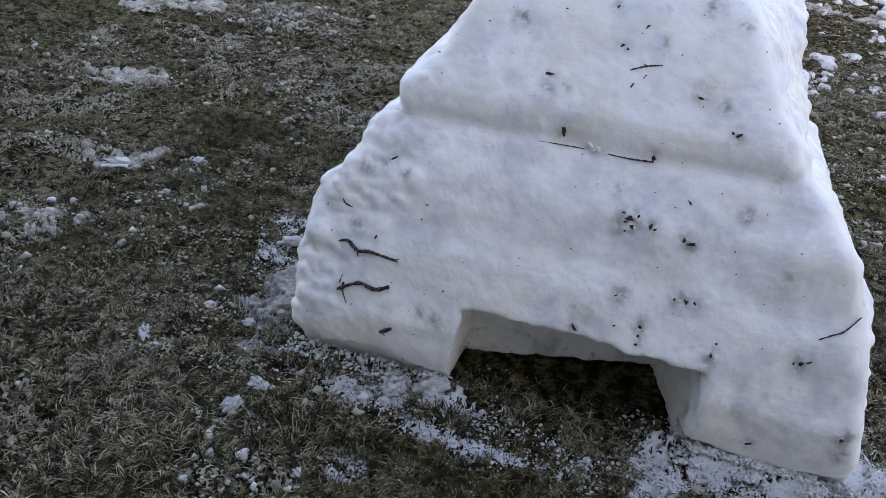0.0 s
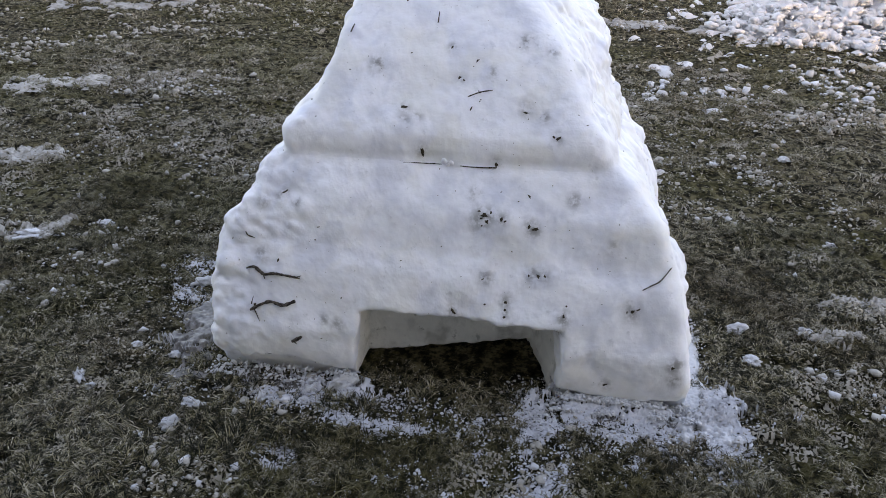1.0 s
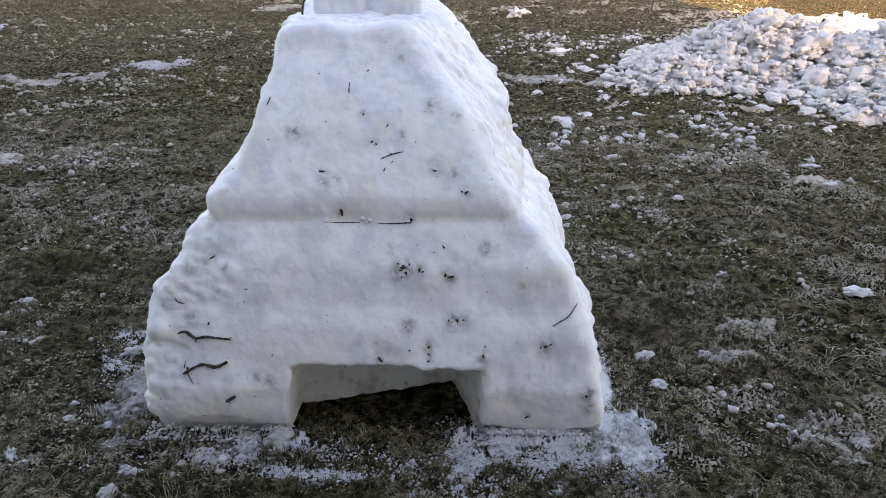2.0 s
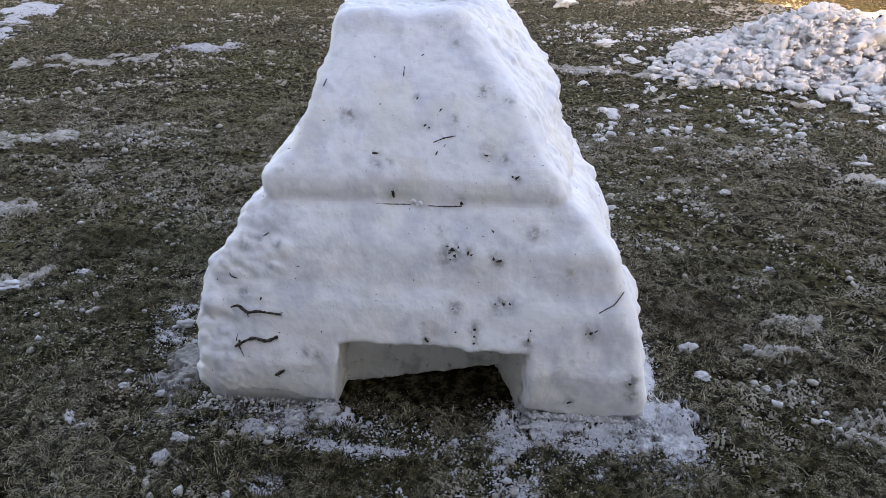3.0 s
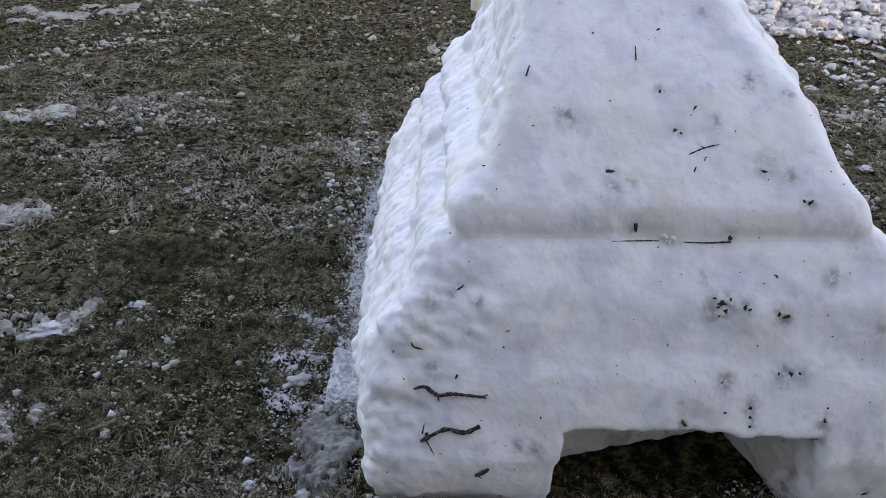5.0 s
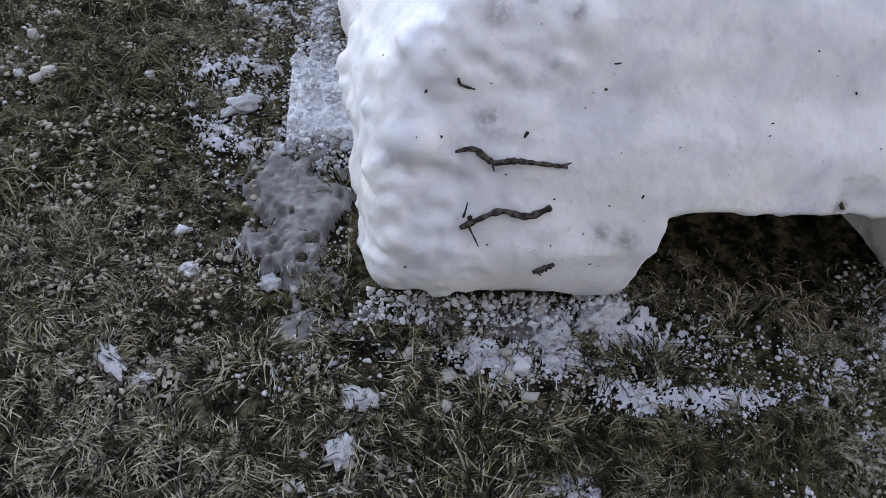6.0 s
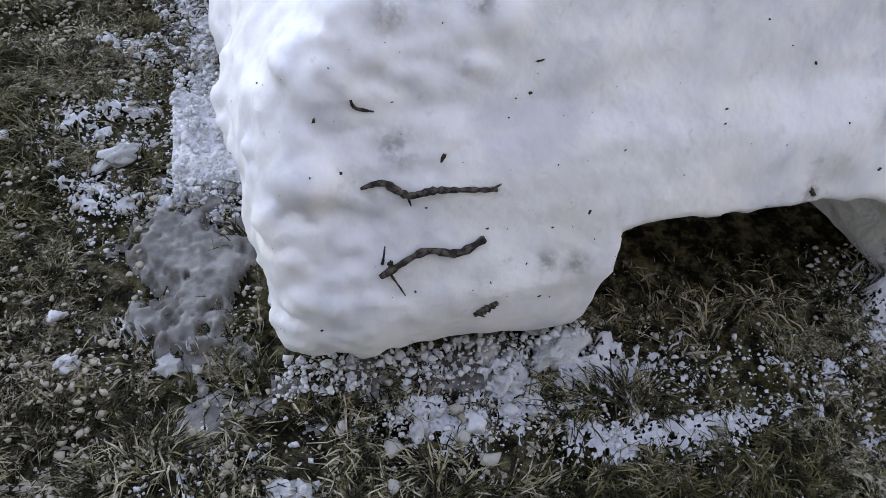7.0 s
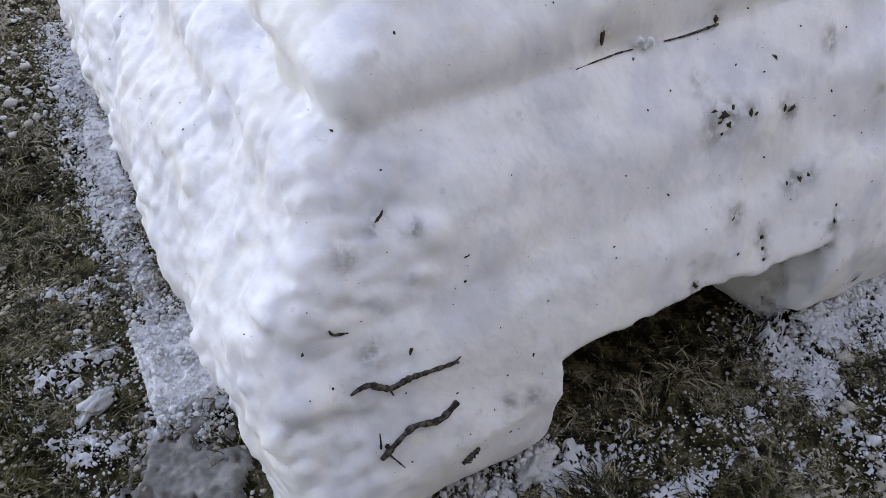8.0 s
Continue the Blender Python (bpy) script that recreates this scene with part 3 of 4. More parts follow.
for _x, _z, _mm in BITS + BITS2:
    _p, _n = on_front(_x, _z, 0.0004)
    _o = new("leaf_bit", LEAF_BITS[_rng.randrange(5)])
    _k = _mm * 0.00095
    _o.matrix_world = Matrix.Translation(_p) @ _n.to_track_quat("Z", "Y").to_matrix().to_4x4() @ pose(0, 0, 0, 0, 0, _rng.uniform(0, 360)) @ Matrix.Diagonal((_k * _rng.uniform(0.6, 1.0), _k * _rng.uniform(0.9, 2.2), _k * 0.45, 1))
    tagged(_o, "dark crumb of dead leaf on the snow", "plant debris", "leaf bits on the tower")

# the soaked halo round the larger bits, and smears where others fell off
SMEARS = ((-0.298, 0.905, 26), (0.129, 0.974, 22), (0.035, 0.90, 18), (-0.16, 0.79, 16), (0.15, 0.82, 24), (0.20, 0.80, 16), (-0.55, 0.565, 18), (-0.50, 0.55, 15),
          (0.02, 0.60, 18), (0.30, 0.60, 20), (0.07, 0.39, 20), (0.42, 0.50, 18), (0.62, 0.20, 22), (-0.60, 0.40, 22), (-0.40, 0.23, 16), (-0.53, 0.09, 24),
          (0.045, 0.540, 36), (0.065, 0.552, 26), (0.188, 0.528, 22), (0.20, 0.404, 24), (0.235, 0.406, 18), (0.49, 0.335, 26), (-0.05, 0.878, 20), (-0.20, 0.775, 20),
          (0.298, 0.30, 22), (0.287, 0.25, 22), (0.132, 0.30, 14), (-0.36, 0.225, 20), (0.62, 0.15, 20), (0.21, 0.955, 18), (0.03, 1.10, 20), (-0.60, 0.545, 20))
_src = np.array([(*on_front(x_, z_)[0], 0.009 + 0.0010 * mm) for x_, z_, mm in BITS + BITS2 if mm > 6] + [(*on_front(x_, z_)[0], mm * 0.001) for x_, z_, mm in SMEARS])
for _o in tower.children:
    if _o.name in ("lower_tier", "upper_tier"):
        _co = np.empty(len(_o.data.vertices) * 3, np.float32)
        _o.data.vertices.foreach_get("co", _co)
        _co = _co.reshape(-1, 3)
        _g = np.zeros(len(_co), np.float32)
        for _px, _py, _pz, _r in _src:
            _d = ((_co[:, 0] - _px) ** 2 + (_co[:, 1] - _py) ** 2 + ((_co[:, 2] - _pz) * 0.8) ** 2) / (_r * _r)
            _g = np.maximum(_g, np.exp(-_d) * 1.0)
        _o.data.attributes.new("grime", "FLOAT", "POINT").data.foreach_set("value", _g)

# fine dirt scattered over all sides
_rngn = np.random.default_rng(9)
_pl = []
while len(_pl) < 480:
    if _rngn.random() < 0.6:
        _h = TOWER.ray_cast(Vector((_rngn.uniform(-0.78, 0.62), -1, _rngn.uniform(0.02, 1.15))), Vector((0, 1, 0)))
    else:
        _sd = 1 if _rngn.random() < 0.55 else -1
        _h = TOWER.ray_cast(Vector((2 * _sd, _rngn.uniform(0.1, 1.4), _rngn.uniform(0.02, 1.15))), Vector((-_sd, 0, 0)))
    if _h[0] is None or (_h[0].y > 0.12 and abs(_h[0].x) < 0.3 and _h[0].z < 0.25):
        continue
    _l = 0.0012 + 0.0034 * _rngn.random() ** 3
    _pl.append((_rngn.integers(0, 3), *_h[0], _l, _l * _rngn.uniform(0.8, 2.6), _l, _rngn.uniform(0, 6.28)))


def proto(seed, jag=0.3, subdiv=1, flat=0.8):
    me = lump_mesh("proto", seed, subdiv, jag, flat)
    v = np.array([v.co[:] for v in me.vertices])
    f = np.array([p.vertices[:] for p in me.polygons])
    bpy.data.meshes.remove(me)
    return v, f


def proto_star(seed):
    """The cheapest crumb: a jittered icosahedron."""
    rng = np.random.default_rng(seed)
    p_ = (1 + 5 ** 0.5) / 2
    v = np.array([(-1, p_, 0), (1, p_, 0), (-1, -p_, 0), (1, -p_, 0), (0, -1, p_), (0, 1, p_), (0, -1, -p_), (0, 1, -p_), (p_, 0, -1), (p_, 0, 1), (-p_, 0, -1), (-p_, 0, 1)]) / 3.8
    f = np.array([int(c_, 12) for c_ in "0b5 051 017 07a 0ab 159 5b4 ba2 a76 718 394 342 326 368 389 495 24b 62a 867 981".replace(" ", "")]).reshape(-1, 3)
    return v * rng.uniform(0.58, 1.28, (12, 1)) + rng.uniform(-0.08, 0.08, (12, 3)), f


CRUMBS = [proto_star(k) for k in range(8)]
tagged(many("dirt_specks", CRUMBS[:3], np.array(_pl), LEAF), "tiny dark dirt specks on packed snow", "dirt", kind="stuff")


# ---- snow lying on the lawn ----
def inside_tower(x, y):
    return (x > -0.79) & (x < 0.66) & (y > 0.0) & (y < 1.75) & ~((np.abs(x) < 0.30) & (y < 0.12))


# heaps of crumbs round the foot: x, y, half width, half depth, weight
HEAPS = ((-0.54, -0.035, 0.24, 0.045, 0.60), (0.48, -0.04, 0.22, 0.045, 1.35), (-0.50, -0.11, 0.20, 0.055, 1.05), (-0.31, -0.07, 0.20, 0.065, 1.1), (-0.24, -0.19, 0.16, 0.05, 1.2), (-0.46, -0.33, 0.08, 0.10, 0.9),
         (0.25, -0.10, 0.09, 0.16, 1.15), (0.28, 0.03, 0.05, 0.07, 0.9), (0.48, -0.09, 0.25, 0.085, 1.15), (0.77, -0.07, 0.09, 0.21, 1.25), (0.72, 0.35, 0.05, 0.3, 0.9),
         (0.26, -0.34, 0.09, 0.12, 0.95), (-0.87, 0.5, 0.06, 0.25, 1.2), (-0.88, 1.1, 0.075, 0.45, 1.1), (-0.86, 1.7, 0.08, 0.3, 1.1),
         (-1.0, 0.60, 0.13, 0.035, 1.0), (-1.0, 0.47, 0.09, 0.12, 0.55), (-0.93, 0.36, 0.08, 0.05, 0.7), (-0.99, 0.10, 0.08, 0.06, 0.35), (-0.86, -0.13, 0.10, 0.05, 0.5), (0.66, 1.0, 0.08, 0.5, 0.7), (0.10, -0.25, 0.07, 0.05, 0.4), (0.02, -0.14, 0.16, 0.09, 0.58), (-0.98, 0.78, 0.12, 0.06, 0.85), (-1.03, 0.38, 0.10, 0.10, 0.75), (-1.06, 0.58, 0.12, 0.14, 0.6), (-0.12, -0.09, 0.14, 0.06, 0.72), (0.50, -0.22, 0.2, 0.08, 0.5), (-0.05, -0.42, 0.30, 0.12, 0.40))


def heap_density(x, y):
    d = np.zeros_like(x)
    for hx, hy, w, h, k in HEAPS:
        d = np.maximum(d, k * np.exp(-((x - hx) / w) ** 2 - ((y - hy) / h) ** 2))
    return d


rng = np.random.default_rng(3)


def crumbs(count, box, density, size, z_up):
    out = []
    have = 0
    while have < count:
        x, y = rng.uniform(box[0], box[1], count * 3), rng.uniform(box[2], box[3], count * 3)
        d = density(x, y)
        keep = (rng.random(len(x)) < d) & ~inside_tower(x, y)
        x, y, d = x[keep], y[keep], d[keep]
        n_ = len(x)
        s = size[0] + (size[1] - size[0]) * rng.random(n_) ** 4
        z = lawn_near(x, y) + z_up + s * 0.22 + rng.random(n_) * 0.012 * np.clip(d, 0, 1)
        out.append(np.stack([rng.integers(0, 8, n_), x, y, z, s * rng.uniform(0.8, 1.5, n_), s * rng.uniform(0.8, 1.3, n_), s * rng.uniform(0.55, 0.95, n_), rng.uniform(0, 6.28, n_)], 1))
        have += n_
    return np.concatenate(out)[:count]


STREWN = ((-2.4, 1.55, 0.20, 0.10), (-3.0, 2.0, 0.2, 0.1), (-1.84, 0.20, 0.12, 0.09), (-2.2, 0.75, 0.16, 0.09), (-1.15, -0.12, 0.09, 0.05), (-2.3, 3.0, 0.3, 0.1),
          (2.35, 2.3, 0.2, 0.08), (1.40, 0.06, 0.18, 0.10), (1.36, 0.65, 0.12, 0.07), (1.12, 0.22, 0.08, 0.05), (0.98, 0.05, 0.07, 0.05), (1.30, 1.02, 0.10, 0.06))


def fade(x, y):
    """Full round the tower, thinning out across the lawn."""
    return np.clip(1.35 - np.hypot((x + 0.1) / 3.2, (y - 0.9) / 2.9), 0, 1) * (y < 2.6) + np.clip(litter_far(x, y), 0, 1) * (y >= 2.6)


def litter_far(x, y):
    return np.clip(1.5 - np.hypot((x + 1.5) / 5.5, (y - 4.5) / 4.5), 0, 1)


def litter(x, y):
    """Scattered leavings of rolled snow: clustered, with bare stretches between."""
    a = np.clip(noise2(x, y, 0.45, 4) * 0.7 + noise2(x, y, 0.13, 5) * 0.7 + noise2(x, y, 1.4, 6) * 0.5, 0, 1)
    d = a ** 1.6 * 1.2 + 0.02
    for px, py, w, h in STREWN:
        d = np.maximum(d, 1.1 * np.exp(-((x - px) / w) ** 2 - ((y - py) / h) ** 2) * (0.6 + 0.6 * noise2(x, y, 0.07, 9)))
    return np.clip(d, 0, 1) * fade(x, y)


_near = (-3.2, 2.8, -1.2, 3.2)
_pl = np.concatenate([
    crumbs(16500, (-1.2, 1.1, -0.5, 2.2), lambda x, y: np.clip(heap_density(x, y), 0, 1) ** 1.3 * (0.6 + 0.7 * noise2(x, y, 0.05, 8)), (0.0026, 0.0105), 0.006),
    crumbs(4000, (-1.0, -0.78, 0.3, 2.0), lambda x, y: np.clip(1.1 - np.abs(x + 0.855) / 0.09, 0, 1), (0.003, 0.012), 0.012),
    crumbs(600, (-0.78, -0.28, -0.055, 0.0), lambda x, y: 0.4 + 0.6 * noise2(x, y, 0.05, 18), (0.003, 0.013), 0.022),
    crumbs(1500, (0.27, 0.72, -0.065, 0.0), lambda x, y: 0.4 + 0.6 * noise2(x, y, 0.05, 19), (0.003, 0.013), 0.024),
    crumbs(260, (-0.76, -0.30, -0.03, 0.0), lambda x, y: 0.45 + 0.55 * noise2(x, y, 0.04, 28), (0.004, 0.016), 0.040),
    crumbs(900, (0.29, 0.68, -0.03, 0.0), lambda x, y: 0.45 + 0.55 * noise2(x, y, 0.04, 29), (0.004, 0.016), 0.040),
    crumbs(900, (-0.92, -0.79, 0.35, 0.66), lambda x, y: 0 * x + 1, (0.003, 0.013), 0.030),
    crumbs(700, _near, lambda x, y: litter(x, y) ** 1.5, (0.010, 0.030), 0.006),
    crumbs(900, (0.2, 2.8, 3.2, 8), lambda x, y: np.clip(litter(x, y) * 2, 0, 1) ** 1.5, (0.012, 0.060), 0.002)])
_old = np.concatenate([
    crumbs(9000, _near, litter, (0.003, 0.011), 0.008),
    crumbs(1500, _near, lambda x, y: litter(x, y) ** 1.3, (0.012, 0.036), 0.006),
    crumbs(3200, (-7.5, 4, 2.4, 9.5), lambda x, y: litter(x, y) ** 1.6, (0.010, 0.05), 0.002)])
tagged(many("old_snow_crumbs", CRUMBS, _old, DULL), "greyed crumbs of snow strewn over the lawn", "snow", kind="stuff")
_oct = np.array([(1, 0, 0), (-1, 0, 0), (0, 1, 0), (0, -1, 0), (0, 0, 1), (0, 0, -1)]) * 0.5
_octf = np.array([(0, 2, 4), (2, 1, 4), (1, 3, 4), (3, 0, 4), (2, 0, 5), (1, 2, 5), (3, 1, 5), (0, 3, 5)])
GRAINS = [(_oct * np.random.default_rng(k).uniform(0.5, 1.3, (6, 1)), _octf) for k in range(8)]
_gr = crumbs(24000, (-3.0, 2.6, -1.6, 3.2), lambda x, y: fade(x, y) ** 2 * np.clip(litter(x, y) * 1.4 + 0.12 + 0.3 * heap_density(x, y), 0, 1), (0.0016, 0.006), 0.012)
tagged(many("frost_grains", GRAINS, _gr, FROST), "fine frost grains caught in the grass", "frost", kind="stuff")
_fc = crumbs(10000, (-3.2, 2.8, -1.2, 3.2), lambda x, y: fade(x, y) * np.clip(litter(x, y) + 0.04 + 0.5 * np.clip(noise2(x, y, 0.035, 15) + 0.5 * noise2(x, y, 0.3, 16), 0, 1), 0, 1), (0.0035, 0.012), 0.009)
_fc = np.concatenate([_fc, crumbs(2500, (-1.5, -0.78, -0.2, 1.1), lambda x, y: np.clip(0.25 + noise2(x, y, 0.06, 25) + 0.5 * noise2(x, y, 0.3, 26), 0, 1), (0.004, 0.014), 0.012)])
_fc[:, 6] *= 0.55
tagged(many("frost_clumps", CRUMBS, _fc, FROST), "grey half-melted frost clumps among grass blades", "frost", kind="stuff")
tagged(many("snow_crumbs", CRUMBS, _pl, ICY), "loose crumbs of broken snow in frosted grass", "snow", kind="stuff")


def snow_sheet(name, cx, cy, rx, ry, turn, height, cell, seed, material, label, edge=0.75, rough=0.35):
    """A thin ragged patch of lying snow, thickest inside, that runs out to nothing at its rim."""
    n_ = min(150, int(2.6 * max(rx, ry) / cell) + 1)
    u = np.linspace(-1.3, 1.3, n_)
    U, V = np.meshgrid(u, u, indexing="ij")
    x0, y0 = U * rx, V * ry
    c_, s_ = math.cos(radians(turn)), math.sin(radians(turn))
    X, Y = cx + x0 * c_ - y0 * s_, cy + x0 * s_ + y0 * c_
    big = max(rx, ry)
    f = 1 - np.hypot(U, V) + edge * (noise2(X, Y, big * 0.35, seed) + 0.6 * noise2(X, Y, big * 0.13, seed + 1) + 0.35 * noise2(X, Y, big * 0.05, seed + 2))
    h = height * np.clip(f * 3, -0.4, 1) * (1 + rough * noise2(X, Y, big * 0.07, seed + 3))
    keep = f > -0.1
    cellok = keep[:-1, :-1] & keep[1:, :-1] & keep[:-1, 1:] & keep[1:, 1:]
    i, j = np.nonzero(cellok)
    q = i * n_ + j
    faces = np.stack([q, q + n_, q + n_ + 1, q + 1], 1)
    used, inv = np.unique(faces, return_inverse=True)
    verts = np.stack([X.ravel(), Y.ravel(), (lawn_near(X, Y) + 0.003 + h).ravel()], 1)[used]
    ob = obj(name, mesh_from(name, verts, inv.reshape(faces.shape)), material)
    return tagged(ob, label, "snow patch", "snow patches")


def crust(name, box, cell, cover, lift, grit, seed, material, label, sharp=1.6, most=0.72, foot=0.0):
    """Frost and slush frozen into ragged, gritty scabs wherever cover() is above nought."""
    x, y = np.arange(box[0], box[1], cell), np.arange(box[2], box[3], cell)
    X, Y = np.meshgrid(x, y, indexing="ij")
    r_ = np.random.default_rng(seed)
    X, Y = X + r_.uniform(-0.5, 0.5, X.shape) * cell, Y + r_.uniform(-0.5, 0.5, X.shape) * cell
    f = cover(X, Y)
    bank = 1 + foot * np.exp(-(np.clip(-Y, 0, 1) / 0.05) ** 2)
    z = lawn_near(X, Y) + lift * bank * np.clip(f * 3 + 0.4, 0.1, 1) + grit * r_.normal(0, 1, X.shape) * np.clip(f * 5 + 0.5, 0.2, 1)
    odds = np.clip(f * sharp + 0.35, 0, most) * ~inside_tower(X, Y)
    i, j = np.nonzero(r_.random(f[1:, 1:].shape) < np.minimum(odds[:-1, :-1], odds[1:, 1:]))
    q = i * len(y) + j
    faces = np.stack([q, q + len(y), q + len(y) + 1, q + 1], 1)
    used, inv = np.unique(faces, return_inverse=True)
    ob = obj(name, mesh_from(name, np.stack([X, Y, z], 2).reshape(-1, 3)[used], inv.reshape(faces.shape)), material)
    return tagged(ob, label, "frost", kind="stuff")


def scabs(x, y):
    """Frost left in scabs a hand's width across, thinning out in the middle of the lawn."""
    f = 0.42 * noise2(x, y, 0.19, 401) + 0.40 * noise2(x, y, 0.075, 402) + 0.38 * noise2(x, y, 0.03, 403) + 0.20 * noise2(x, y, 0.8, 404)
    for px, py, w, h in STREWN:
        f = f + 0.75 * np.exp(-((x - px) / w) ** 2 - ((y - py) / h) ** 2)
    f = f + 0.20 * np.exp(-((x - 0.1) / 0.8) ** 2 - ((y + 0.65) / 0.35) ** 2) + 0.14 * np.exp(-((x + 1.5) / 0.8) ** 2 - ((y + 0.4) / 0.5) ** 2)
    return f - 0.38 - 0.6 * np.exp(-((x - 0.0) / 0.36) ** 2 - ((y - 0.1) / 0.30) ** 2) - 0.16 * np.exp(-((x + 1.5) / 0.55) ** 2 - ((y - 0.8) / 0.8) ** 2) - 1.2 * np.exp(-((x + 0.95) / 0.13) ** 2 - ((y - 0.16) / 0.14) ** 2)


def far_scabs(x, y):
    return -0.32 * np.clip((-x - 2.5) / 2, 0, 1) + 0.45 * noise2(x, y, 0.5, 411) + 0.45 * noise2(x, y, 0.17, 412) + 0.35 * noise2(x, y, 0.08, 413) + 0.45 * noise2(x, y, 1.8, 414) - 0.42 + 0.35 * np.exp(-((x - 1.9) / 0.8) ** 2 - ((y - 4.1) / 0.8) ** 2)


def foot_slush(x, y):
    d = np.clip(heap_density(x, y), 0, 1.1)
    n_ = 0.40 * noise2(x, y, 0.05, 421) + 0.42 * noise2(x, y, 0.018, 422) + 0.30 * noise2(x, y, 0.009, 423)
    return d - 0.62 + n_ * 0.9


crust("frost_crust", (-3.3, 2.9, -1.3, 3.9), 0.0062, scabs, 0.013, 0.004, 431, FROST, "pale grey frost crust scabbed over trampled grass", 1.6, 0.5)
crust("frost_crust", (-8.5, 4.5, 3.9, 11.5), 0.030, far_scabs, 0.020, 0.008, 432, FROST, "pale frost scabs on the far lawn")
crust("slush_crust", (-1.25, 1.0, -0.52, 0.14), 0.0042, foot_slush, 0.012, 0.0022, 433, SHADED_SLUSH, "granular refrozen slush spilled round the tower foot", 2.2, 0.93, 3.2)
crust("slush_crust", (-1.25, -0.74, 0.14, 2.0), 0.0055, foot_slush, 0.016, 0.0026, 434, ICY, "granular refrozen snow beside the tower", 2.2, 0.93)
crust("slush_crust", (0.60, 0.95, 0.14, 1.9), 0.0055, foot_slush, 0.014, 0.0026, 435, ICY, "granular refrozen snow beside the tower", 2.2, 0.93)

snow_sheet("snow_cover", -16.5, 12.6, 6.2, 11.5, 23, 0.06, 0.14, 50, LYING, "broad sheet of lying snow at the lawn edge", 0.18)
for _k, (_x, _y, _rx, _ry, _t, _h) in enumerate((
        (-6.1, 7.5, 0.36, 1.6, 21, 0.02), (-3.9, 5.2, 0.5, 0.22, 10, 0.012), (-3.0, 5.9, 0.34, 0.2, 12, 0.02), (0.95, 5.2, 0.45, 0.16, 0, 0.012),
        (-2.1, 10.2, 0.7, 0.3, 0, 0.015), (1.4, 12.5, 0.9, 0.35, 0, 0.02), (-4.6, 3.8, 0.5, 0.12, 15, 0.01), (5.0, 8.0, 0.7, 1.3, 10, 0.05), (-2.5, 1.55, 0.20, 0.09, 15, 0.012), (-1.92, 0.75, 0.15, 0.07, 10, 0.016),
        (-1.83, 0.25, 0.12, 0.08, 0, 0.014), (1.35, 0.70, 0.10, 0.05, 0, 0.012), (1.24, 0.47, 0.09, 0.05, 10, 0.014), (1.40, 0.02, 0.11, 0.10, 0, 0.014), (2.33, 2.42, 0.18, 0.08, 0, 0.014), (-3.0, 2.7, 0.25, 0.16, 20, 0.01))):
    snow_sheet("snow_patch", _x, _y, _rx, _ry, _t, _h, max(_rx, _ry) / 40, 60 + 5 * _k, LYING if _k in (0, 2, 7) else DULL if _k > 7 else DIRTY,
               "thin ragged patch of old snow on grass", 1.15, 0.6)
for _k, (_x, _y, _rx, _ry, _t, _h) in enumerate((
        (0.73, 0.0, 0.09, 0.12, 10, 0.020), (0.71, 0.35, 0.05, 0.28, 0, 0.016), (-0.85, 1.25, 0.035, 0.60, 0, 0.016))):
    snow_sheet("snow_drift", _x, _y, _rx, _ry, _t, _h, max(_rx, _ry) / 42, 260 + 5 * _k, ICY, "low bank of loose white snow at the tower foot", 0.5, 0.15)
for _k, (_x, _y, _rx, _ry, _t) in enumerate(((-0.91, 0.25, 0.105, 0.16, 0), (-0.86, 0.05, 0.05, 0.05, 20), (-0.90, 0.80, 0.05, 0.07, 0), (-0.88, -0.06, 0.09, 0.03, 20), (-0.60, -0.035, 0.20, 0.05, 3), (0.48, -0.035, 0.17, 0.025, 0))):
    tagged(snow_sheet("ice_patch", _x, _y, _rx, _ry, _t, 0.022 if _k == 0 else 0.006, max(_rx, _ry) / 36, 160 + 5 * _k, SLUSH, "grey wet slush frozen at the tower foot", 0.50, 0.12), "", "ice patch")

# the squared-off strip of trodden snow along the tower's foot
bm = bmesh.new()
bmesh.ops.create_grid(bm, x_segments=60, y_segments=110, size=0.5)
for v in bm.verts:
    ex, ey = min(0.5 - abs(v.co.x), 0.05) / 0.05, (0.5 - abs(v.co.y)) / 0.10 - 0.5 + 1.2 * noise.noise((v.co.x * 5, v.co.y * 9, 3))
    x_, y_ = -0.852 + v.co.x * 0.15, 0.50 + v.co.y * 0.31
    v.co = Vector((x_, y_, -0.01 + 0.040 * min(1, max(ex, 0)) * min(1, max(ey, 0)) + 0.012 * noise.noise((x_ * 26, y_ * 26, 2)) + 0.009 * noise.noise((x_ * 75, y_ * 75, 5)) + 0.006 * noise.noise((x_ * 170, y_ * 170, 9))))
_o = part("snow_slab", bm, LOOSE, None)
tagged(_o, "low straight-edged slab of trodden snow", "snow slab")

# ---- single chunks on the grass ----
CHUNK = [lump_mesh("snow_chunk", 80 + k, 3, 0.70, 0.7, 0.5) for k in range(7)]
for _m in CHUNK:
    _m.materials.append(LOOSE)


def chunk(x, y, length, width, height, turn, k):
    ob = new("snow_chunk", CHUNK[k % 7])
    ob.matrix_world = Matrix.Translation((x, y, float(lawn_near(np.array([x]), np.array([y]))[0]) + 0.004 + height * 0.2)) @ pose(0, 0, 0, 0, 0, turn) @ Matrix.Diagonal((length * 0.8, width * 0.8, height * 0.75, 1))
    return tagged(ob, "loose chunk of white snow on frosted grass", "snow chunk", "snow chunks on the lawn")


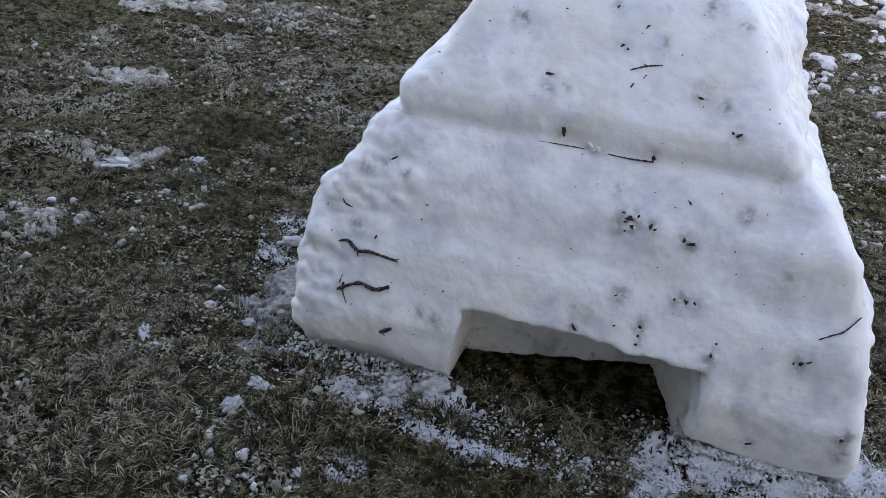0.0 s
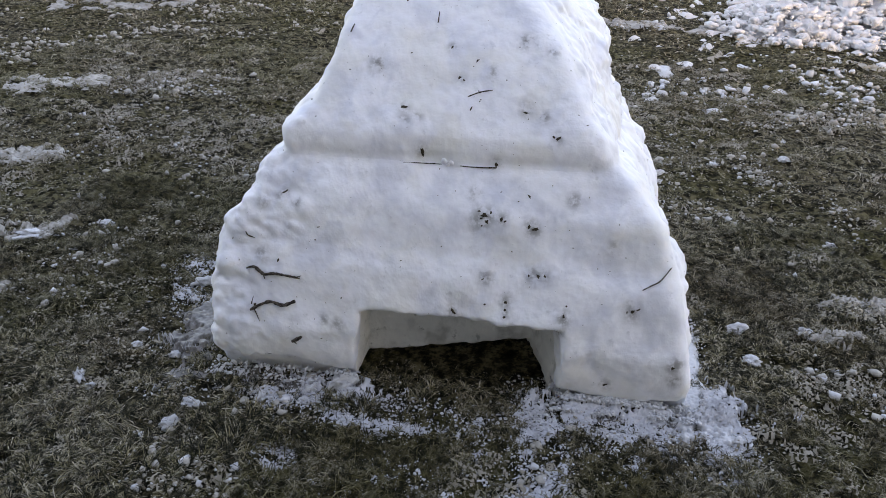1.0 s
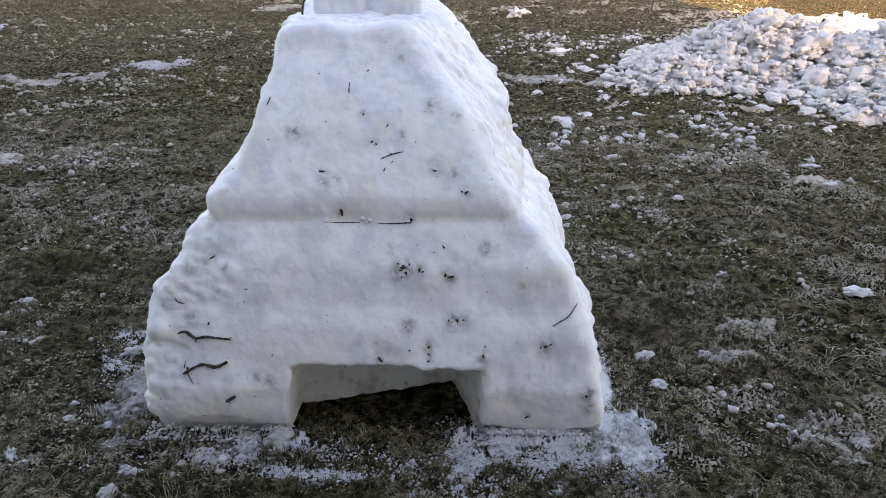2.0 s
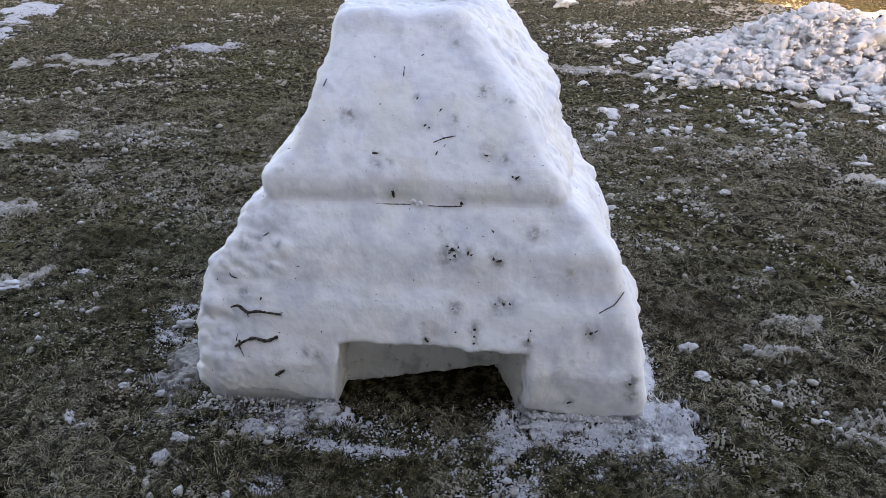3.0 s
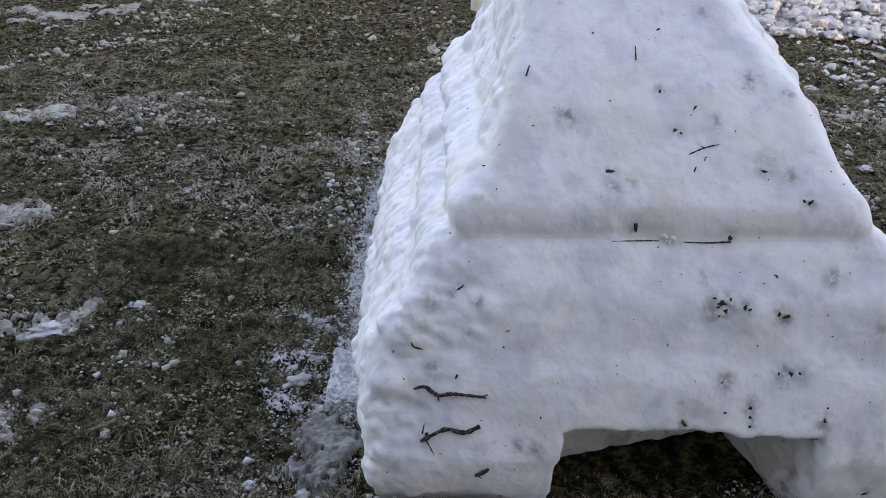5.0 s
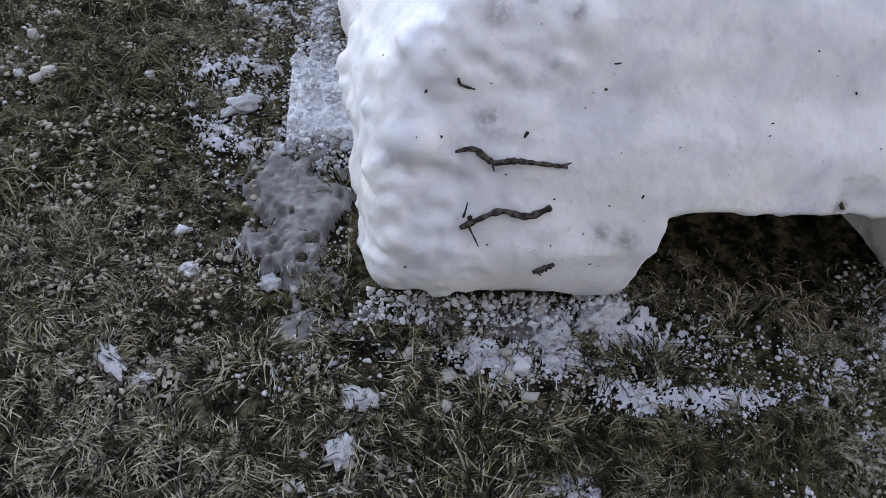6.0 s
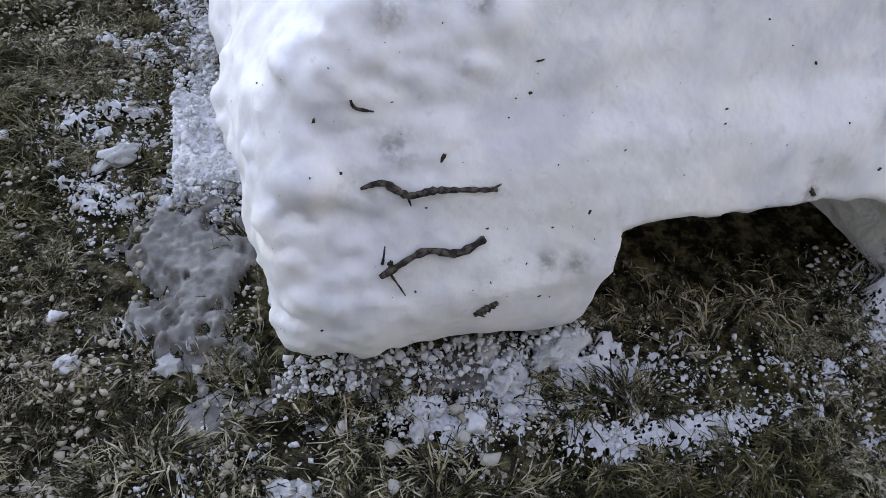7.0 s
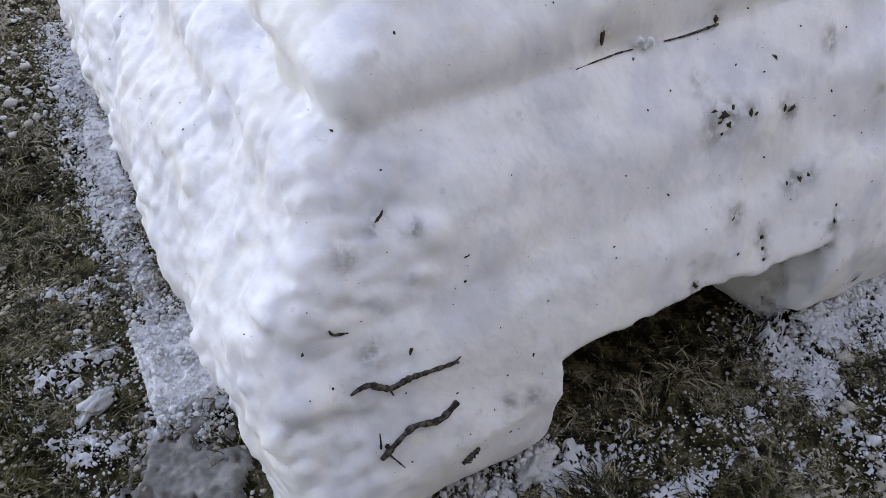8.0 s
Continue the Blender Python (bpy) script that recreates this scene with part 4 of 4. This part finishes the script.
CHUNKS_LEFT = ((-0.352, -0.035, 0.09, 0.06, 0.10, 20), (-0.335, -0.080, 0.05, 0.035, 0.04, 0), (-1.02, 0.47, 0.10, 0.045, 0.05, 38), (-0.80, -0.27, 0.06, 0.045, 0.05, 70), (-0.78, -0.18, 0.05, 0.04, 0.04, 10), (-0.76, -0.19, 0.055, 0.035, 0.04, 20),
               (-1.17, -0.11, 0.08, 0.035, 0.04, -50), (-1.12, -0.15, 0.04, 0.03, 0.03, 20), (-0.58, -0.12, 0.04, 0.03, 0.045, 60), (-0.44, -0.075, 0.05, 0.04, 0.05, 30),
               (-0.93, 0.04, 0.04, 0.035, 0.03, 0), (-1.07, 0.06, 0.04, 0.03, 0.03, 50), (-1.65, 0.88, 0.07, 0.05, 0.04, 0), (-1.87, 0.72, 0.18, 0.09, 0.06, 10))
CHUNKS_RIGHT = ((0.77, 1.84, 0.05, 0.045, 0.05, 10), (0.76, 1.73, 0.04, 0.035, 0.035, 30), (1.40, 1.16, 0.06, 0.05, 0.045, 0), (2.38, 2.36, 0.09, 0.07, 0.07, 10),
                (1.42, 2.07, 0.06, 0.05, 0.05, 20), (2.40, 2.70, 0.11, 0.06, 0.05, 0), (1.13, 0.49, 0.05, 0.04, 0.04, 0), (0.90, 0.47, 0.07, 0.05, 0.06, 20),
                (1.20, 6.40, 0.22, 0.16, 0.15, 10), (1.05, 1.96, 0.06, 0.04, 0.03, 0), (1.91, 0.98, 0.12, 0.09, 0.05, 0), (0.92, 0.29, 0.06, 0.05, 0.04, 0),
                (0.80, -0.10, 0.05, 0.04, 0.04, 0), (0.94, 9.3, 0.3, 0.22, 0.26, 0))
for _k, _c in enumerate(CHUNKS_LEFT + CHUNKS_RIGHT):
    chunk(*_c, _k)

# ---- the pile of shovelled snow ----
pile = tagged(new("snow_pile"), "long heap of broken white snow clods", "snow pile")


def pile_height(x, y):
    """Two humps and a tail that runs out towards the tower."""
    a = 0.50 * np.exp(-(((x - 3.2) * 0.9 + (y - 5.2) * 0.1) / 0.68) ** 2 - ((y - 5.65) / 0.75) ** 2)
    b = 0.46 * np.exp(-((x - 4.25) / 0.95) ** 2 - ((y - 5.05) / 0.85) ** 2)
    c_ = 0.16 * np.exp(-((x - 2.25) / 0.5) ** 2 - ((y - 5.3) / 0.5) ** 2)
    d = 0.17 * np.exp(-((x - 3.75) / 0.62) ** 2 - ((y - 4.2) / 0.45) ** 2)
    return np.maximum(np.maximum(a, b), np.maximum(c_, d))


_u, _w = np.linspace(0.8, 6.5, 340), np.linspace(2.4, 7.6, 310)
_X, _Y = np.meshgrid(_u, _w, indexing="ij")
_H = pile_height(_X, _Y) * 1.02 - 0.052 + 0.05 * noise2(_X, _Y, 0.18, 90) + 0.035 * noise2(_X, _Y, 0.08, 91) + 0.022 * noise2(_X, _Y, 0.04, 92)
_i, _j = np.meshgrid(np.arange(339), np.arange(309), indexing="ij")
_q = (_i * 310 + _j).ravel()
obj("core", mesh_from("core", np.stack([_X, _Y, _H], 2).reshape(-1, 3), np.stack([_q, _q + 310, _q + 311, _q + 1], 1)), HEAPED, pile)
CLOD = [lump_mesh("clod", 120 + k, 3, 0.62, 0.9, 0.45) for k in range(8)]
for _m in CLOD:
    _m.materials.append(CLODDY)
_n = 0
while _n < 290:
    _x, _y = rng.uniform(1.2, 5.2), rng.uniform(2.8, 6.6)
    _h = float(pile_height(np.array(_x), np.array(_y)))
    if _h < 0.045 + 0.05 * rng.random():
        continue
    _s = 0.08 + 0.15 * rng.random() ** 1.8
    _o = new("clod", CLOD[_n % 8])
    _o.parent = pile
    _o.matrix_world = Matrix.Translation((_x, _y, max(_h - 0.01, _s * 0.2))) @ pose(0, 0, 0, rng.uniform(-40, 40), rng.uniform(-40, 40), rng.uniform(0, 360)) @ Matrix.Diagonal((_s * rng.uniform(0.9, 1.4), _s, _s * rng.uniform(0.75, 1.0), 1))
    _n += 1
_pl = []
while len(_pl) < 3400:
    _x, _y = rng.uniform(1.0, 5.4), rng.uniform(2.6, 6.8)
    _h = float(pile_height(np.array(_x), np.array(_y)))
    if _h < 0.012 + 0.02 * rng.random():
        continue
    _s = 0.025 + 0.085 * rng.random() ** 2.5
    _pl.append((rng.integers(0, 4), _x, _y, _h + rng.uniform(-0.02, 0.05) * min(1, _h / 0.1), _s * 1.2, _s, _s * 0.9, rng.uniform(0, 6.28)))
_o = many("snow_rubble", [proto(140 + k, 0.8, 2) for k in range(4)], np.array(_pl), HEAPED)
_o.parent = pile
_o.data.polygons.foreach_set("use_smooth", np.ones(len(_o.data.polygons), bool))
tagged(_o, "", kind="stuff")

# ---- the white post beyond the tower ----
bm = bmesh.new()
_rings = []
for _z, _r in ((-0.05, 0.112), (0.0, 0.112), (0.4, 0.111), (0.92, 0.110), (0.99, 0.106), (1.03, 0.092), (1.055, 0.066), (1.066, 0.03)):
    _rings.append([bm.verts.new((_r * math.cos(a * math.pi / 18), _r * math.sin(a * math.pi / 18), _z)) for a in range(36)])
for _a, _b in zip(_rings, _rings[1:]):
    for _k in range(36):
        bm.faces.new((_a[_k], _a[(_k + 1) % 36], _b[(_k + 1) % 36], _b[_k]))
bm.faces.new(_rings[-1])
post = part("white_post", bm, PIPE, None)
post.location = (-0.30, 5.5, 0)
tagged(post, "round-topped white post standing on the lawn", "post")

# ---- grass ----
def blades(count, box, length, width, lean, density, seed):
    r = np.random.default_rng(seed)
    x, y = np.empty(0), np.empty(0)
    while len(x) < count:
        u, v = r.uniform(box[0], box[1], count * 2), r.uniform(box[2], box[3], count * 2)
        k = (r.random(count * 2) < density(u, v)) & ~inside_tower(u, v) & ~((np.abs(u) < 0.3) & (v > 0.03) & (v < 0.5) & (r.random(count * 2) < 0.9))
        x, y = np.append(x, u[k]), np.append(y, v[k])
    x, y = x[:count], y[:count]
    # matted tufts share a direction
    a = 6.0 * noise2(x, y, 0.16, seed + 1) + 2.5 * noise2(x, y, 0.05, seed + 2) + r.normal(0, 0.9, count)
    L = length * r.uniform(0.45, 1.25, count) * (1 + 0.5 * noise2(x, y, 0.2, seed + 3))
    W = width * r.uniform(0.6, 1.3, count)
    rise = np.clip(r.normal(lean, 0.25, count), 0.03, 1.2)
    dx, dy = np.cos(a), np.sin(a)
    z = lawn_near(x, y) - 0.002 + r.random(count) * 0.012
    curl = r.normal(0, 0.35, count)
    ex, ey = np.cos(a + curl), np.sin(a + curl)
    p0 = np.stack([x, y, z], 1)
    p1 = p0 + np.stack([dx * np.cos(rise), dy * np.cos(rise), np.sin(rise)], 1) * (L * 0.5)[:, None]
    p2 = p1 + np.stack([ex * np.cos(rise * 0.2), ey * np.cos(rise * 0.2), np.sin(rise * 0.2 - 0.25)], 1) * (L * 0.5)[:, None]
    side = np.stack([-dy, dx, r.normal(0, 0.3, count)], 1) * (W * 0.5)[:, None]
    v = np.stack([p0 - side * 0.8, p0 + side * 0.8, p1 + side, p1 - side, p2 + side * 0.12, p2 - side * 0.12], 1).reshape(-1, 3)
    b = (np.arange(count) * 6)[:, None]
    f = np.concatenate([b + np.array([0, 1, 2, 3]), b + np.array([3, 2, 4, 5])])
    return v, f


def sward(x, y):
    return np.clip(0.42 + 0.45 * noise2(x, y, 0.12, 21) + 1.1 * noise2(x, y, 0.04, 22) - 0.7 * heap_density(x, y) - 1.2 * np.exp(-((x + 0.90) / 0.08) ** 2 - ((y - 0.18) / 0.11) ** 2), 0.02, 1)


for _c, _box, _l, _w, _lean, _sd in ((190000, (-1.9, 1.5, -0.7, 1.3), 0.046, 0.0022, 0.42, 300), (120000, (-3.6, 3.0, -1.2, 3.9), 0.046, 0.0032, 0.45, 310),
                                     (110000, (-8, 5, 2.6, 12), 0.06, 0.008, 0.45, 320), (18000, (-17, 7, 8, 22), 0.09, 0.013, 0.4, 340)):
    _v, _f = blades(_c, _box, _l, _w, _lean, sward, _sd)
    tagged(obj("grass", mesh_from("grass", _v, _f, False), GRASS if _sd in (300, 340) else PALE_FROSTED), "short matted winter grass, dull green and frosted", "grass", kind="stuff")
# long tufts left standing by the front of the tower
_v, _f = blades(1500, (-0.62, -0.22, -0.36, -0.22), 0.075, 0.0024, 0.7, lambda x, y: np.clip(noise2(x, y, 0.09, 77) + 0.3, 0, 1), 330)
tagged(obj("grass_tuft", mesh_from("grass_tuft", _v, _f, False), GRASS), "longer dark grass tuft poking through snow crumbs", "grass", kind="stuff")
